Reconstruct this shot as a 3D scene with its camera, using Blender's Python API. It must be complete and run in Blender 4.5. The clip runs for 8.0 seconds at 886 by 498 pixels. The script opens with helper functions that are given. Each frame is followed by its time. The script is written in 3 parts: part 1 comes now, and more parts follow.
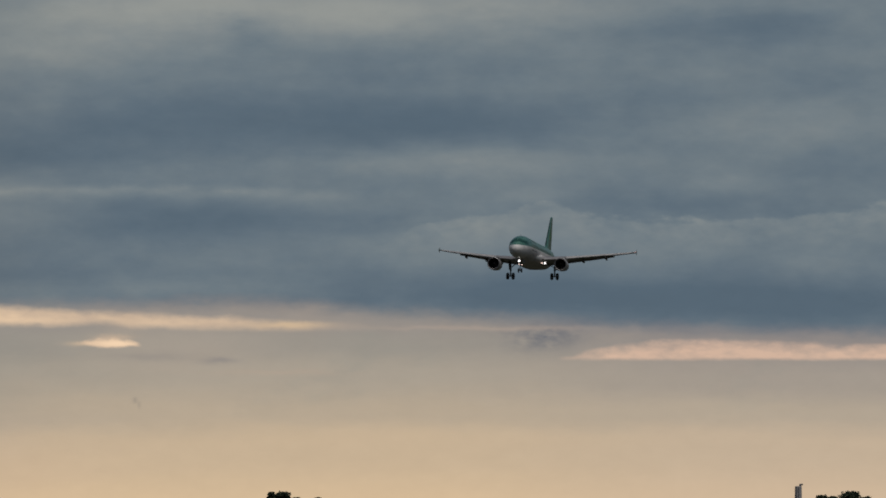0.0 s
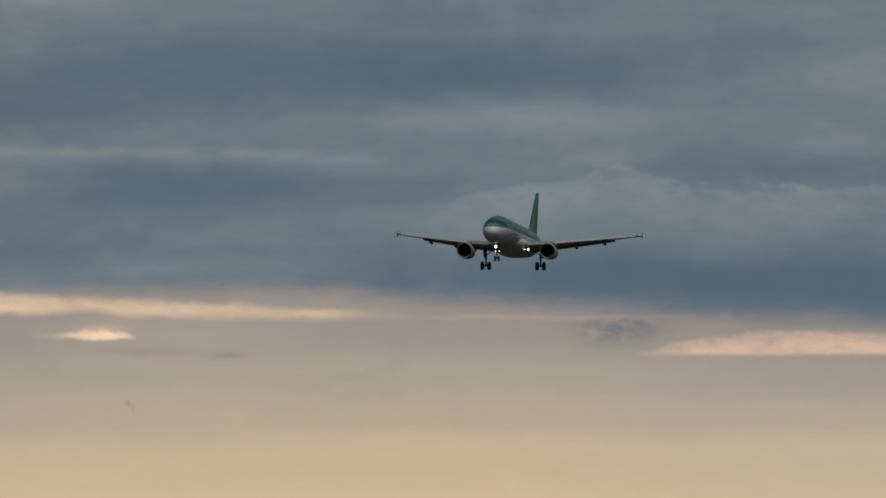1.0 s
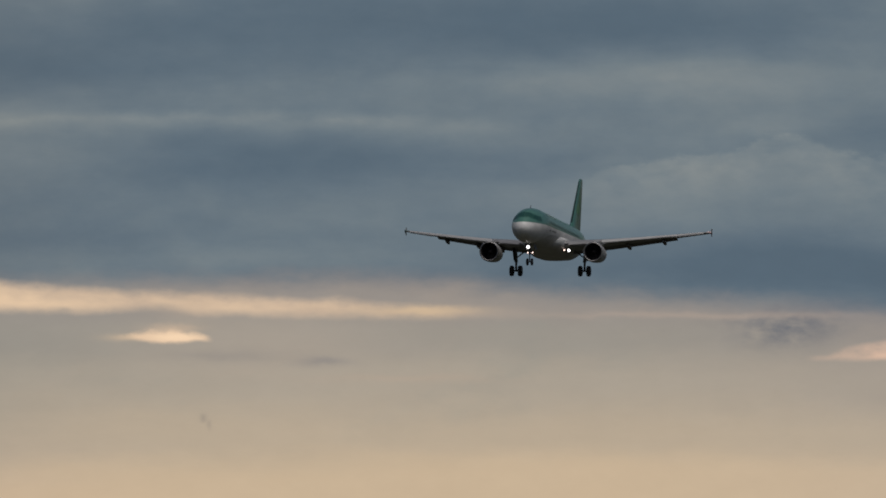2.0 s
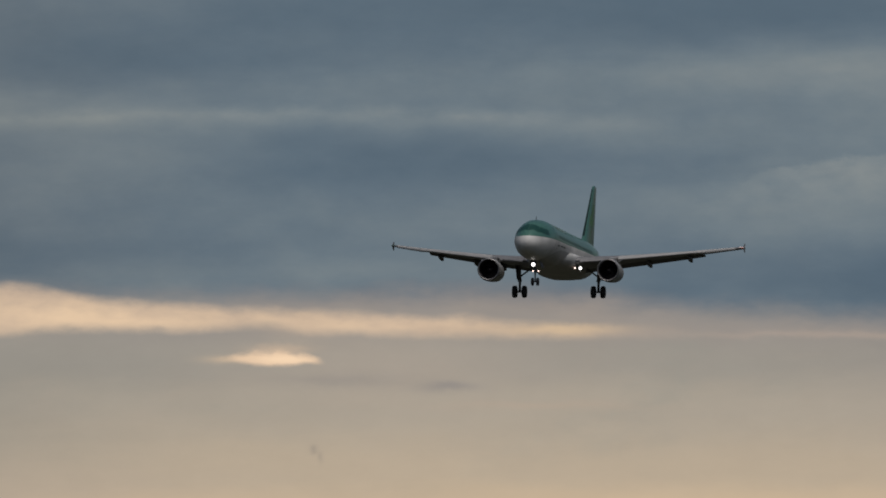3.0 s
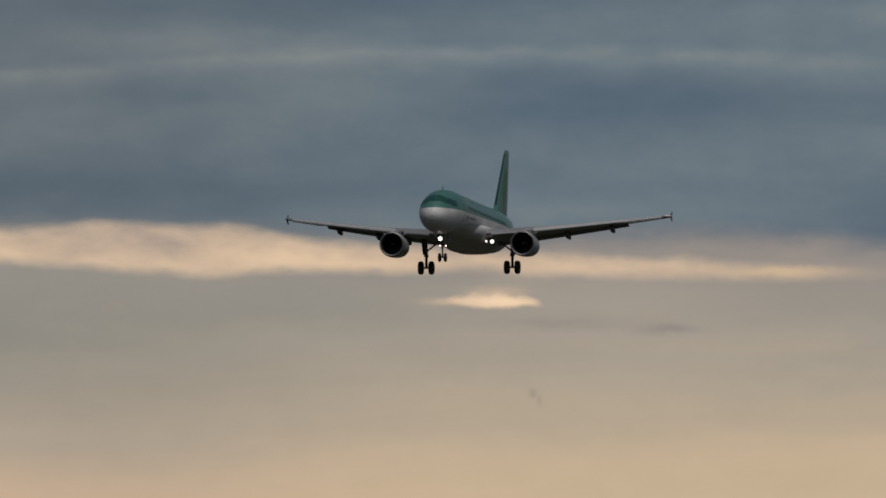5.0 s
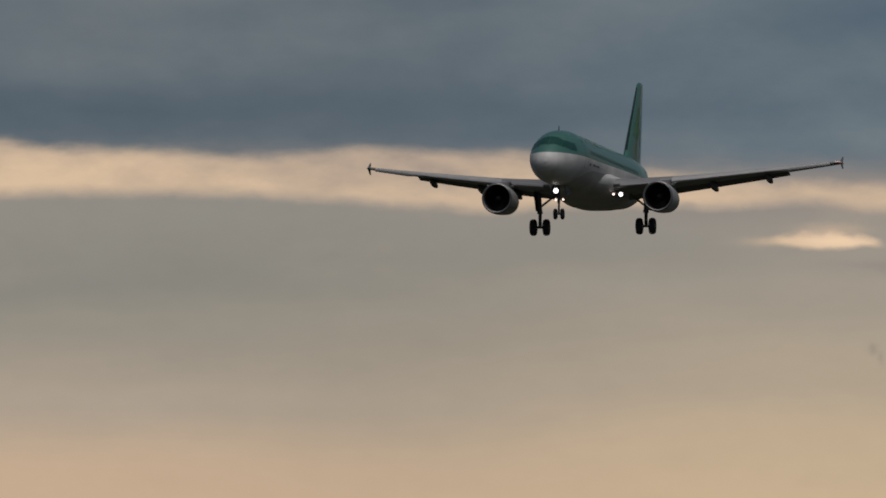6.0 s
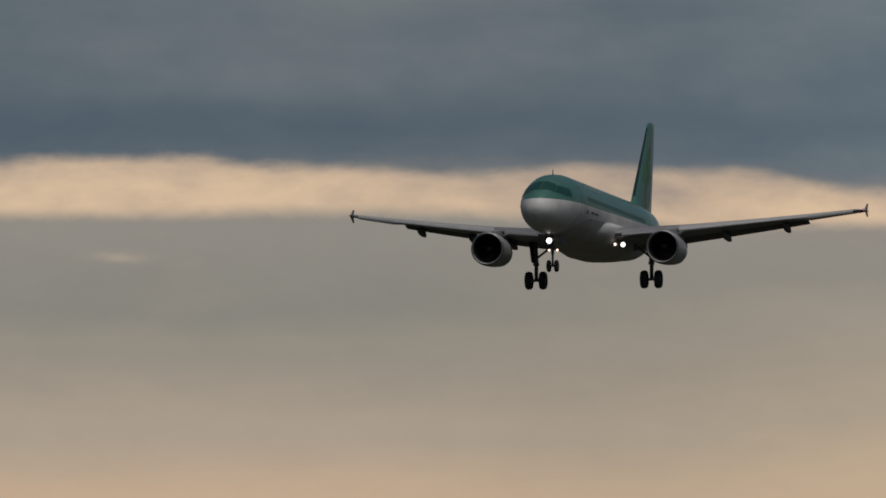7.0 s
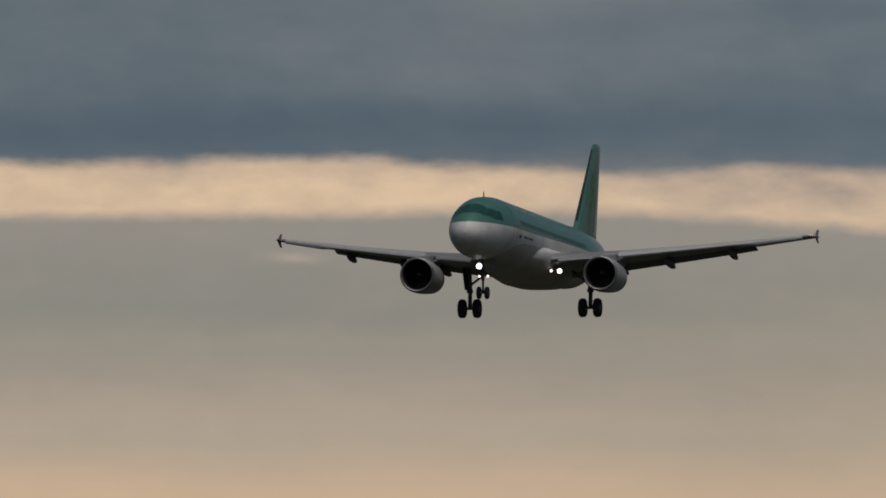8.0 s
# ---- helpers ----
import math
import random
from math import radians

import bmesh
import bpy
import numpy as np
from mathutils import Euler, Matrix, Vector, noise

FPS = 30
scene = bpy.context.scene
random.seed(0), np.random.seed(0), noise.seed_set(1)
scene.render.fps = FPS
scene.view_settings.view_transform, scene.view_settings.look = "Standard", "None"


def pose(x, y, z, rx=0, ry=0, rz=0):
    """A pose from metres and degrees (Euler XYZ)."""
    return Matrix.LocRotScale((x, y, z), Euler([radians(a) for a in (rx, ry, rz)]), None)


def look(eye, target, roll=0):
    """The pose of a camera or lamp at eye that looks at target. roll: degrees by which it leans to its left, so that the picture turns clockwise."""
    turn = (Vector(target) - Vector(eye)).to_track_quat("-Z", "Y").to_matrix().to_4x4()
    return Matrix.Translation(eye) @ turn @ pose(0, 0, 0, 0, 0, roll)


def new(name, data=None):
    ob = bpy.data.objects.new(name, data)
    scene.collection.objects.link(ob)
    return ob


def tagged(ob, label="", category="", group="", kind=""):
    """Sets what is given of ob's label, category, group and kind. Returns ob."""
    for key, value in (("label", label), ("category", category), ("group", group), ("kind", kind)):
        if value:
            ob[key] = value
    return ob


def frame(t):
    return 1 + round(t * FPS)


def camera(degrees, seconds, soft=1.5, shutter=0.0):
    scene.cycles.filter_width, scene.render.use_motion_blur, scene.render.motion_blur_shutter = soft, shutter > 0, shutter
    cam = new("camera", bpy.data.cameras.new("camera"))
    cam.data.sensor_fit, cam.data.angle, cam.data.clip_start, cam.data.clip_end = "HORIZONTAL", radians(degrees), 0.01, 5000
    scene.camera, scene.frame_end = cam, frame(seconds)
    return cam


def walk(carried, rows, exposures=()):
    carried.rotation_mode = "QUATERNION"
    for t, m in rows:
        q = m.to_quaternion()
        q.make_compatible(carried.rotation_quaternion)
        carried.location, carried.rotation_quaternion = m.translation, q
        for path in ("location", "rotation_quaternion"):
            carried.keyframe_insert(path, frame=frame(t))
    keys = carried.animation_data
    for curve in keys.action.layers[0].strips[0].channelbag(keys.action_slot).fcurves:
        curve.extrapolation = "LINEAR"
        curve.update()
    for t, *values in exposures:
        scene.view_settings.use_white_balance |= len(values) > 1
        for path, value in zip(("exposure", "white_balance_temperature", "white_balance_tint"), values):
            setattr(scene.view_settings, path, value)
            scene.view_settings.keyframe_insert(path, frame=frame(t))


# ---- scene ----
cam = camera(2.5, 8.0, soft=1.75)
walk(cam, [
    (0.0, pose(0, 0, 2, 90.7398, 0, -0.9471)),
    (0.1, pose(0, 0, 2, 90.7594, 0, -0.9567)),
    (0.2, pose(0, 0, 2, 90.7886, 0, -0.9503)),
    (0.5, pose(0, 0, 2, 90.8070, 0, -0.9774)),
    (0.7, pose(0, 0, 2, 90.8022, 0, -0.9950)),
    (1.0, pose(0, 0, 2, 90.8115, 0, -0.9822)),
    (1.2, pose(0, 0, 2, 90.8351, 0, -0.9694)),
    (1.5, pose(0, 0, 2, 90.8602, 0, -0.9152)),
    (1.7, pose(0, 0, 2, 90.8722, 0, -0.8706)),
    (2.8, pose(0, 0, 2, 91.0691, 0, -0.5485)),
    (3.0, pose(0, 0, 2, 91.0650, 0, -0.4895)),
    (3.2, pose(0, 0, 2, 91.0204, 0, -0.3763)),
    (3.5, pose(0, 0, 2, 90.9359, 0, -0.2105)),
    (3.7, pose(0, 0, 2, 90.8944, 0, -0.1148)),
    (4.0, pose(0, 0, 2, 90.9072, 0, 0.0319)),
    (4.2, pose(0, 0, 2, 90.8992, 0, 0.0861)),
    (5.3, pose(0, 0, 2, 90.9166, 0, 0.1658)),
    (5.4, pose(0, 0, 2, 90.8900, 0, 0.3716)),
    (5.5, pose(0, 0, 2, 90.8887, 0, 0.5804)),
    (5.7, pose(0, 0, 2, 90.8752, 0, 0.7749)),
    (6.0, pose(0, 0, 2, 90.8767, 0, 1.0651)),
    (6.2, pose(0, 0, 2, 90.8815, 0, 1.1958)),
    (6.5, pose(0, 0, 2, 90.8834, 0, 1.3456)),
    (6.7, pose(0, 0, 2, 90.8865, 0, 1.4731)),
    (7.0, pose(0, 0, 2, 90.9758, 0, 1.7281)),
    (7.2, pose(0, 0, 2, 90.9487, 0, 1.7647)),
    (7.5, pose(0, 0, 2, 90.9200, 0, 1.9081)),
    (7.7, pose(0, 0, 2, 90.9296, 0, 2.0466)),
    (8.0, pose(0, 0, 2, 90.9758, 0, 2.2218)),
], exposures=((0, -0.04), (1.5, -0.02), (2.8, -0.01), (4.2, -0.01), (5.3, -0.11), (6.0, -0.15), (6.5, -0.18), (7.0, -0.18), (7.5, -0.14), (8.0, -0.12)))

# ---- world, sun ----
SUN_UP, SUN_WAY = 69.0, 158.0     # veiled light from high up, through thick cloud
world = bpy.data.worlds.new("world")
scene.world = world
world.use_nodes = True
wt = world.node_tree
sky = wt.nodes.new("ShaderNodeTexSky")
sky.sky_type, sky.sun_disc = "NISHITA", False
sky.sun_elevation, sky.sun_rotation = radians(SUN_UP), radians(SUN_WAY)
sky.air_density, sky.dust_density, sky.ozone_density = 1.0, 2.0, 1.0
wt.links.new(sky.outputs[0], wt.nodes["Background"].inputs[0])
wt.nodes["Background"].inputs[1].default_value = 0.032

sun = new("sun", bpy.data.lights.new("sun", "SUN"))
sun.data.energy, sun.data.angle, sun.data.color = 1.45, radians(50), (1.0, 0.95, 0.90)
way = Vector((math.sin(radians(SUN_WAY)) * math.cos(radians(SUN_UP)), math.cos(radians(SUN_WAY)) * math.cos(radians(SUN_UP)), math.sin(radians(SUN_UP))))
sun.matrix_world = look((0, 0, 0), -way)


# ---- materials ----
def srgb(r, g, b):
    """Linear colour from 0 to 255 values."""
    f = lambda c: c / 12.92 if c <= 0.04045 else ((c + 0.055) / 1.055) ** 2.4
    return (f(r / 255), f(g / 255), f(b / 255), 1.0)


def surface(name, colour, rough=0.5, metal=0.0, vary=0.12, size=1.5, grain=0.03, bump=0.0, coat=0.0):
    """Paint, metal, rubber: broad stains of the given size and fine grain over one base colour."""
    m = bpy.data.materials.new(name)
    m.use_nodes = True
    t = m.node_tree
    b = t.nodes["Principled BSDF"]
    co = t.nodes.new("ShaderNodeTexCoord")
    broad = t.nodes.new("ShaderNodeTexNoise")
    broad.inputs["Scale"].default_value, broad.inputs["Detail"].default_value = 1 / size, 5
    fine = t.nodes.new("ShaderNodeTexNoise")
    fine.inputs["Scale"].default_value, fine.inputs["Detail"].default_value = 1 / grain, 3
    t.links.new(co.outputs["Object"], broad.inputs["Vector"])
    t.links.new(co.outputs["Object"], fine.inputs["Vector"])
    add = t.nodes.new("ShaderNodeMath")
    add.operation = "MULTIPLY_ADD"
    t.links.new(fine.outputs["Fac"], add.inputs[0])
    add.inputs[1].default_value = 0.3
    t.links.new(broad.outputs["Fac"], add.inputs[2])
    ramp = t.nodes.new("ShaderNodeMapRange")
    t.links.new(add.outputs[0], ramp.inputs[0])
    ramp.inputs[1].default_value, ramp.inputs[2].default_value = 0.35, 0.95
    ramp.inputs[3].default_value, ramp.inputs[4].default_value = 1 - vary, 1 + vary
    mul = t.nodes.new("ShaderNodeVectorMath")
    mul.operation = "SCALE"
    mul.inputs[0].default_value = colour[:3]
    t.links.new(ramp.outputs[0], mul.inputs["Scale"])
    t.links.new(mul.outputs[0], b.inputs["Base Color"])
    rr = t.nodes.new("ShaderNodeMapRange")
    t.links.new(broad.outputs["Fac"], rr.inputs[0])
    rr.inputs[3].default_value, rr.inputs[4].default_value = max(rough - 0.1, 0.02), min(rough + 0.12, 1)
    t.links.new(rr.outputs[0], b.inputs["Roughness"])
    b.inputs["Metallic"].default_value = metal
    b.inputs["Specular IOR Level"].default_value = 0.35
    b.inputs["Coat Weight"].default_value = coat
    b.inputs["Coat Roughness"].default_value = 0.12
    if bump:
        bp = t.nodes.new("ShaderNodeBump")
        bp.inputs["Strength"].default_value, bp.inputs["Distance"].default_value = bump, grain
        t.links.new(fine.outputs["Fac"], bp.inputs["Height"])
        t.links.new(bp.outputs[0], b.inputs["Normal"])
    return m


def glow(name, colour, strength):
    m = bpy.data.materials.new(name)
    m.use_nodes = True
    b = m.node_tree.nodes["Principled BSDF"]
    b.inputs["Base Color"].default_value = (0.8, 0.8, 0.8, 1)
    b.inputs["Emission Color"].default_value = colour
    b.inputs["Emission Strength"].default_value = strength
    return m


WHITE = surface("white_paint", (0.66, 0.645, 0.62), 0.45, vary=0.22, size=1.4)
# darker grey tone below belly_line
BELLY_GREY = surface("grey_belly", (0.47, 0.455, 0.435), 0.5, vary=0.22, size=1.4)
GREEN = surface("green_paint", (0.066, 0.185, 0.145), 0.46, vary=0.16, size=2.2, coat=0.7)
WING_GREY = surface("grey_wing_paint", (0.22, 0.217, 0.222), 0.42, vary=0.10, size=1.2)
# light from ahead put into the slat colour, underside shade into the flap colour
SLAT_GREY = surface("lit_slat_grey", (0.40, 0.392, 0.385), 0.5, vary=0.10, size=0.7)
FLAP_GREY = surface("shaded_underside_grey", (0.12, 0.116, 0.124), 0.5, vary=0.12, size=0.8)
NACELLE = surface("nacelle_paint", (0.39, 0.39, 0.39), 0.36, vary=0.10, size=0.9)
BARE_METAL = surface("bare_metal", (0.31, 0.30, 0.30), 0.45, 0.9, vary=0.08, size=0.5)
DARK_METAL = surface("dark_metal", (0.035, 0.035, 0.038), 0.55, 0.5, vary=0.2, size=0.3)
# near-black tone for duct, fan blades and spinner
ENGINE_BLACK = surface("black_engine_metal", (0.022, 0.019, 0.022), 0.8, vary=0.25, size=0.3)
GEAR_GREY = surface("gear_paint", (0.11, 0.11, 0.12), 0.5, vary=0.18, size=0.3)
RUBBER = surface("tyre_rubber", (0.036, 0.034, 0.038), 0.85, vary=0.2, size=0.3, bump=0.2)
COCKPIT_GLASS = surface("cockpit_glass", (0.018, 0.074, 0.059), 0.3, vary=0.05)
CABIN_GLASS = surface("cabin_glass", (0.016, 0.055, 0.044), 0.3, vary=0.05)
LETTERING = surface("dark_lettering", (0.05, 0.06, 0.06), 0.4, vary=0.05)
SHADE_GREEN = surface("shade_green", (0.012, 0.032, 0.026), 0.45, vary=0.1, size=0.8)
LEAF_GREEN = surface("leaf_green_paint", (0.12, 0.25, 0.13), 0.5, vary=0.12, size=0.8)
PALE_LETTERING = surface("pale_lettering", (0.20, 0.30, 0.27), 0.5, vary=0.15, size=0.4)
LAMP_GLASS = glow("lit_lamp_glass", (1.0, 0.96, 0.93, 1), 2.6)
SMALL_LAMP = glow("lit_small_lamp", (1.0, 0.72, 0.62, 1), 2.5)
RED_LAMP = glow("lit_red_lamp", (0.80, 0.13, 0.05, 1), 0.22)
GREEN_LAMP = surface("dim_green_lamp", (0.03, 0.10, 0.07), 0.2, vary=0.05)
GRASS = surface("grass", (0.034, 0.034, 0.02), 0.95, vary=0.4, size=40, grain=0.6, bump=0.5)
BARK = surface("bark", (0.06, 0.045, 0.03), 0.95, vary=0.3, size=0.4, bump=0.5)
LEAF = surface("leaf", (0.022, 0.032, 0.014), 0.8, vary=0.45, size=0.6)
CONCRETE = surface("concrete", (0.42, 0.40, 0.38), 0.9, vary=0.2, size=0.5, bump=0.3)


# ---- far clouds ----
UNIT = 0.067627          # metres of the cloud bank to one unit, laid out from the camera's view
HORIZON = 590.0          # units from the bright little cloud down to the horizon


class Field:
    """A number that varies over the cloud bank, made of math nodes."""
    tree = None

    def __init__(self, socket):
        self.s = socket

    def op(self, kind, *others, clamp=False):
        n = Field.tree.nodes.new("ShaderNodeMath")
        n.operation, n.use_clamp = kind, clamp
        for i, o in enumerate((self, *others)):
            if isinstance(o, Field):
                Field.tree.links.new(o.s, n.inputs[i])
            else:
                n.inputs[i].default_value = o
        return Field(n.outputs[0])

    def __add__(self, o):
        return self.op("ADD", o)

    def __sub__(self, o):
        return self.op("SUBTRACT", o)

    def __mul__(self, o):
        return self.op("MULTIPLY", o)

    def step(self, a, b):
        """0 below a, 1 above b, smooth between; a may be a field."""
        n = Field.tree.nodes.new("ShaderNodeMapRange")
        n.interpolation_type = "SMOOTHSTEP"
        for i, o in enumerate((self, a, b)):
            if isinstance(o, Field):
                Field.tree.links.new(o.s, n.inputs[i])
            else:
                n.inputs[i].default_value = o
        return Field(n.outputs[0])

    def curve(self, points, lo, hi):
        """A smooth graph over this field: points of (here, there), with there between lo and hi."""
        a, b = points[0][0], points[-1][0]
        n = Field.tree.nodes.new("ShaderNodeFloatCurve")
        c = n.mapping.curves[0]
        n.mapping.use_clip = False
        pts = [((x - a) / (b - a), (y - lo) / (hi - lo)) for x, y in points]
        while len(c.points) < len(pts):
            c.points.new(0.5, 0.5)
        for p, q in zip(c.points, pts):
            p.location, p.handle_type = q, "AUTO_CLAMPED"
        n.mapping.update()
        x = self.op("MULTIPLY_ADD", 1 / (b - a), -a / (b - a), clamp=True)
        Field.tree.links.new(x.s, n.inputs["Value"])
        return Field(n.outputs[0]) * (hi - lo) + lo


def heap(u, v, cu, cv, ru, rv):
    """A soft round heap of height 1."""
    a = (u - cu) * (1 / ru)
    b = (v - cv) * (1 / rv)
    return (a * a + b * b).op("MULTIPLY", -1.0).op("EXPONENT")


def cloud_material():
    m = bpy.data.materials.new("evening_clouds")
    m.use_nodes = True
    t = Field.tree = m.node_tree
    t.nodes.clear()
    co = t.nodes.new("ShaderNodeTexCoord")
    sep = t.nodes.new("ShaderNodeSeparateXYZ")
    t.links.new(co.outputs["Object"], sep.inputs[0])
    u = Field(sep.outputs[0]) * (1 / UNIT)
    v = Field(sep.outputs[2]) * (-1 / UNIT) + HORIZON

    def ripple(ku, kv, seed, detail=6.0, rough=0.55, skew=0.0):
        """Noise between about -0.5 and 0.5, ku wide and kv high."""
        c = t.nodes.new("ShaderNodeCombineXYZ")
        a = u * (1 / ku)
        b = (v + u * skew) * (1 / kv)
        t.links.new(a.s, c.inputs[0])
        t.links.new(b.s, c.inputs[1])
        c.inputs[2].default_value = seed
        n = t.nodes.new("ShaderNodeTexNoise")
        n.inputs["Scale"].default_value, n.inputs["Detail"].default_value = 1.0, detail
        n.inputs["Roughness"].default_value = rough
        t.links.new(c.outputs[0], n.inputs["Vector"])
        return Field(n.outputs["Fac"]) - 0.5

    def mix(a, b, f):
        n = t.nodes.new("ShaderNodeMix")
        n.data_type = "RGBA"
        t.links.new(f.s, n.inputs["Factor"])
        for i, o in ((6, a), (7, b)):
            if isinstance(o, tuple):
                n.inputs[i].default_value = o
            else:
                t.links.new(o, n.inputs[i])
        return n.outputs[2]

    def ramp(f, stops, ease="EASE"):
        n = t.nodes.new("ShaderNodeValToRGB")
        a, b = stops[0][0], stops[-1][0]
        x = f.op("MULTIPLY_ADD", 1 / (b - a), -a / (b - a), clamp=True)
        t.links.new(x.s, n.inputs[0])
        n.color_ramp.interpolation = ease
        e = n.color_ramp.elements
        while len(e) < len(stops):
            e.new(0.5)
        for el, (p, c) in zip(e, stops):
            el.position, el.color = (p - a) / (b - a), srgb(*c)
        return n.outputs[0]

    big = ripple(620, 120, 3.1, 5)
    mid = ripple(170, 62, 7.7, 5)
    lump = ripple(85, 46, 4.4, 5, 0.55)
    small = ripple(40, 24, 1.9, 4)
    fine = ripple(22, 11, 14.2, 4, 0.6)
    uw = u + big * 110 + mid * 60
    vw = v + big * 80 + mid * 30
    ve = v + mid * 30 + lump * 13 + small * 4          # ragged edges

    # upper deck: dark and light masses
    light = (ripple(760, 140, 11.3, 6, 0.5) * 0.36 + ripple(360, 165, 5.2, 6, 0.55, 0.08) * 0.46
             + ripple(125, 72, 9.4, 6, 0.55, -0.1) * 0.2 + lump * 0.07 + 0.41) - u.step(-300, -1500) * 0.07
    for cu, cv, ru, rv, amp in MASSES:
        light = light + heap(uw, vw, cu, cv, ru, rv) * amp
    # a long arched streak, sharp above and thinning out below
    d = v - u.curve(STREAK, -600, -400) + lump * 9 + mid * 14
    light = light + d.step(-22, 12) * (d.step(90, 5) * 0.5 + d.step(42, 6) * 0.5) * u.step(-1500, -1000) * u.step(1150, 500) * (mid * 0.5 + lump * 0.25 + 0.2)
    # heaped cloud with a crisp upper edge
    rim = u.curve(PUFF_EDGE, -600, -200)
    heaped = v - rim + mid * 70 + lump * 62 + small * 14
    puff = heaped.step(-5, 17) * heaped.step(190, 30) * u.step(850, 1250)
    bulge = heap(u + lump * 40, v + mid * 40 + small * 18, 1500, -515, 95, 26) * (v + small * 10 + mid * 30).step(-470, -500)
    light = (light + puff * (lump * 0.4 + 0.19) + bulge * 0.2).op("MULTIPLY", 1.0, clamp=True)
    deck = mix(ramp(light, DECK_RIGHT, "B_SPLINE"), ramp(light, DECK_LEFT, "B_SPLINE"), u.step(150, -1000))

    # lower sky, warmer to the ground
    left = ramp(vw, LOW_LEFT)
    right = ramp(vw, LOW_RIGHT)
    low = mix(left, right, (u + big * 500).step(-1300, 250))
    low = mix(low, ramp(vw, LOW_FAR), u.step(1000, 2300))
    # faint veils of warmer and greyer cloud across it
    veil = ripple(300, 130, 21.5, 5, 0.55, 0.12)
    low = mix(low, srgb(176, 160, 145), (veil + lump * 0.3).step(0.03, 0.3) * v.step(330, 60) * 0.16)
    low = mix(low, srgb(146, 146, 138), (veil + lump * 0.3).step(-0.03, -0.3) * v.step(330, 60) * 0.34)
    low = mix(low, srgb(176, 163, 149), heap(uw, vw, 260, 12, 330, 75) * 0.5)
    low = mix(low, srgb(146, 139, 128), heap(uw, v, -780, 260, 360, 210) * 0.22)
    base = u.curve(DECK_EDGE, -300, 100)
    col = mix(deck, low, (vw * 0.25 + ve * 0.75 + lump * 26 - base).step(-40, 38))

    # the long bright gap under the deck
    hi = u.curve(GAP_TOP, -300, 0)
    lo = u.curve(GAP_FOOT, -300, 0)
    gap = (ve - hi).step(-13, 19) * (v + mid * 14 + lump * 20 + small * 8 - lo).step(17, -17) * u.step(1000, 300)
    tone = (ripple(230, 80, 2.6, 4, 0.55) * 0.95 + lump * 0.6 + ripple(95, 52, 12.7, 5, 0.55) * 0.4 + 0.88) - (ve - hi).step(58, 2) * 0.25 - heap(u, v, -780, -130, 330, 90) * 0.2 - heap(uw, v, -960, -140, 170, 60) * 0.22 - heap(u + lump * 40, v + small * 20, -690, -118, 62, 24) * 0.4
    col = mix(col, mix(srgb(165, 150, 140), srgb(231, 201, 168), tone.op("MULTIPLY", 1.0, clamp=True)), gap * 0.93)
    # bright spots along it and the little cloud
    col = mix(col, srgb(216, 188, 154), heap(u, ve, 640, -62, 130, 11) * 0.75)
    roof = v - u.curve(LENS_TOP, -40, 20) + small * 14 + lump * 10 + fine * 11
    sole = v - u.curve(LENS_FOOT, -40, 20) + lump * 6 + small * 5 + fine * 6
    lens = roof.step(-7, 13) * sole.step(7, -7) * (u + fine * 40).step(-128, -66) * u.step(126, 100)
    plume = heap(u + lump * 60 + v * 0.5, v + small * 12 + fine * 8, 8, -19, 58, 11) * 0.62 + heap(u, v + lump * 16, 60, -70, 70, 30) * 0.22
    col = mix(col, srgb(204, 179, 154), plume)
    col = mix(col, srgb(206, 182, 154), heap(u, v + small * 6, -92, 3, 52, 8) * 0.55)
    col = mix(col, mix(srgb(226, 196, 166), srgb(252, 219, 183), heap(u + lump * 30 + fine * 20, v + fine * 6, 30, 3, 72, 12)), lens * 0.93)
    # pink streaks, far side
    crest = v + mid * 18 + lump * 16 + small * 5 - u.curve(PINK_TOP, -60, 60)
    pink = crest.step(-8, 14) * (v + small * 9 + mid * 10 + lump * 6).step(66, 48) * (u + lump * 50).step(1560, 1640) * (lump * 1.3 + mid * 0.9 + 0.5 + crest.step(8, 50) * 0.42).op("MULTIPLY", 1.0, clamp=True)
    col = mix(col, srgb(226, 190, 165), pink * 0.78)
    # dark rags and smudges
    rag = heap(u + lump * 80, v + mid * 20 + small * 20, 1535, -22, 120, 46) * (lump * 2.6 + mid * 1.4 + small * 1.4 + 0.52).op("MULTIPLY", 1.0, clamp=True)
    col = mix(col, srgb(94, 101, 113), rag * 0.8)
    for cu, cv, ru, rv, c, amp in WISPS:
        col = mix(col, srgb(*c), heap(u + small * 14, ve + mid * 8, cu, cv, ru, rv) * amp)

    # faint blotches all over
    blotch = ripple(190, 85, 6.1, 6, 0.6) * 0.09 + ripple(60, 42, 8.3, 5, 0.65) * 0.06 + 1.0
    em = t.nodes.new("ShaderNodeEmission")
    t.links.new(col, em.inputs[0])
    t.links.new(blotch.s, em.inputs[1])
    out = t.nodes.new("ShaderNodeOutputMaterial")
    t.links.new(em.outputs[0], out.inputs[0])
    return m


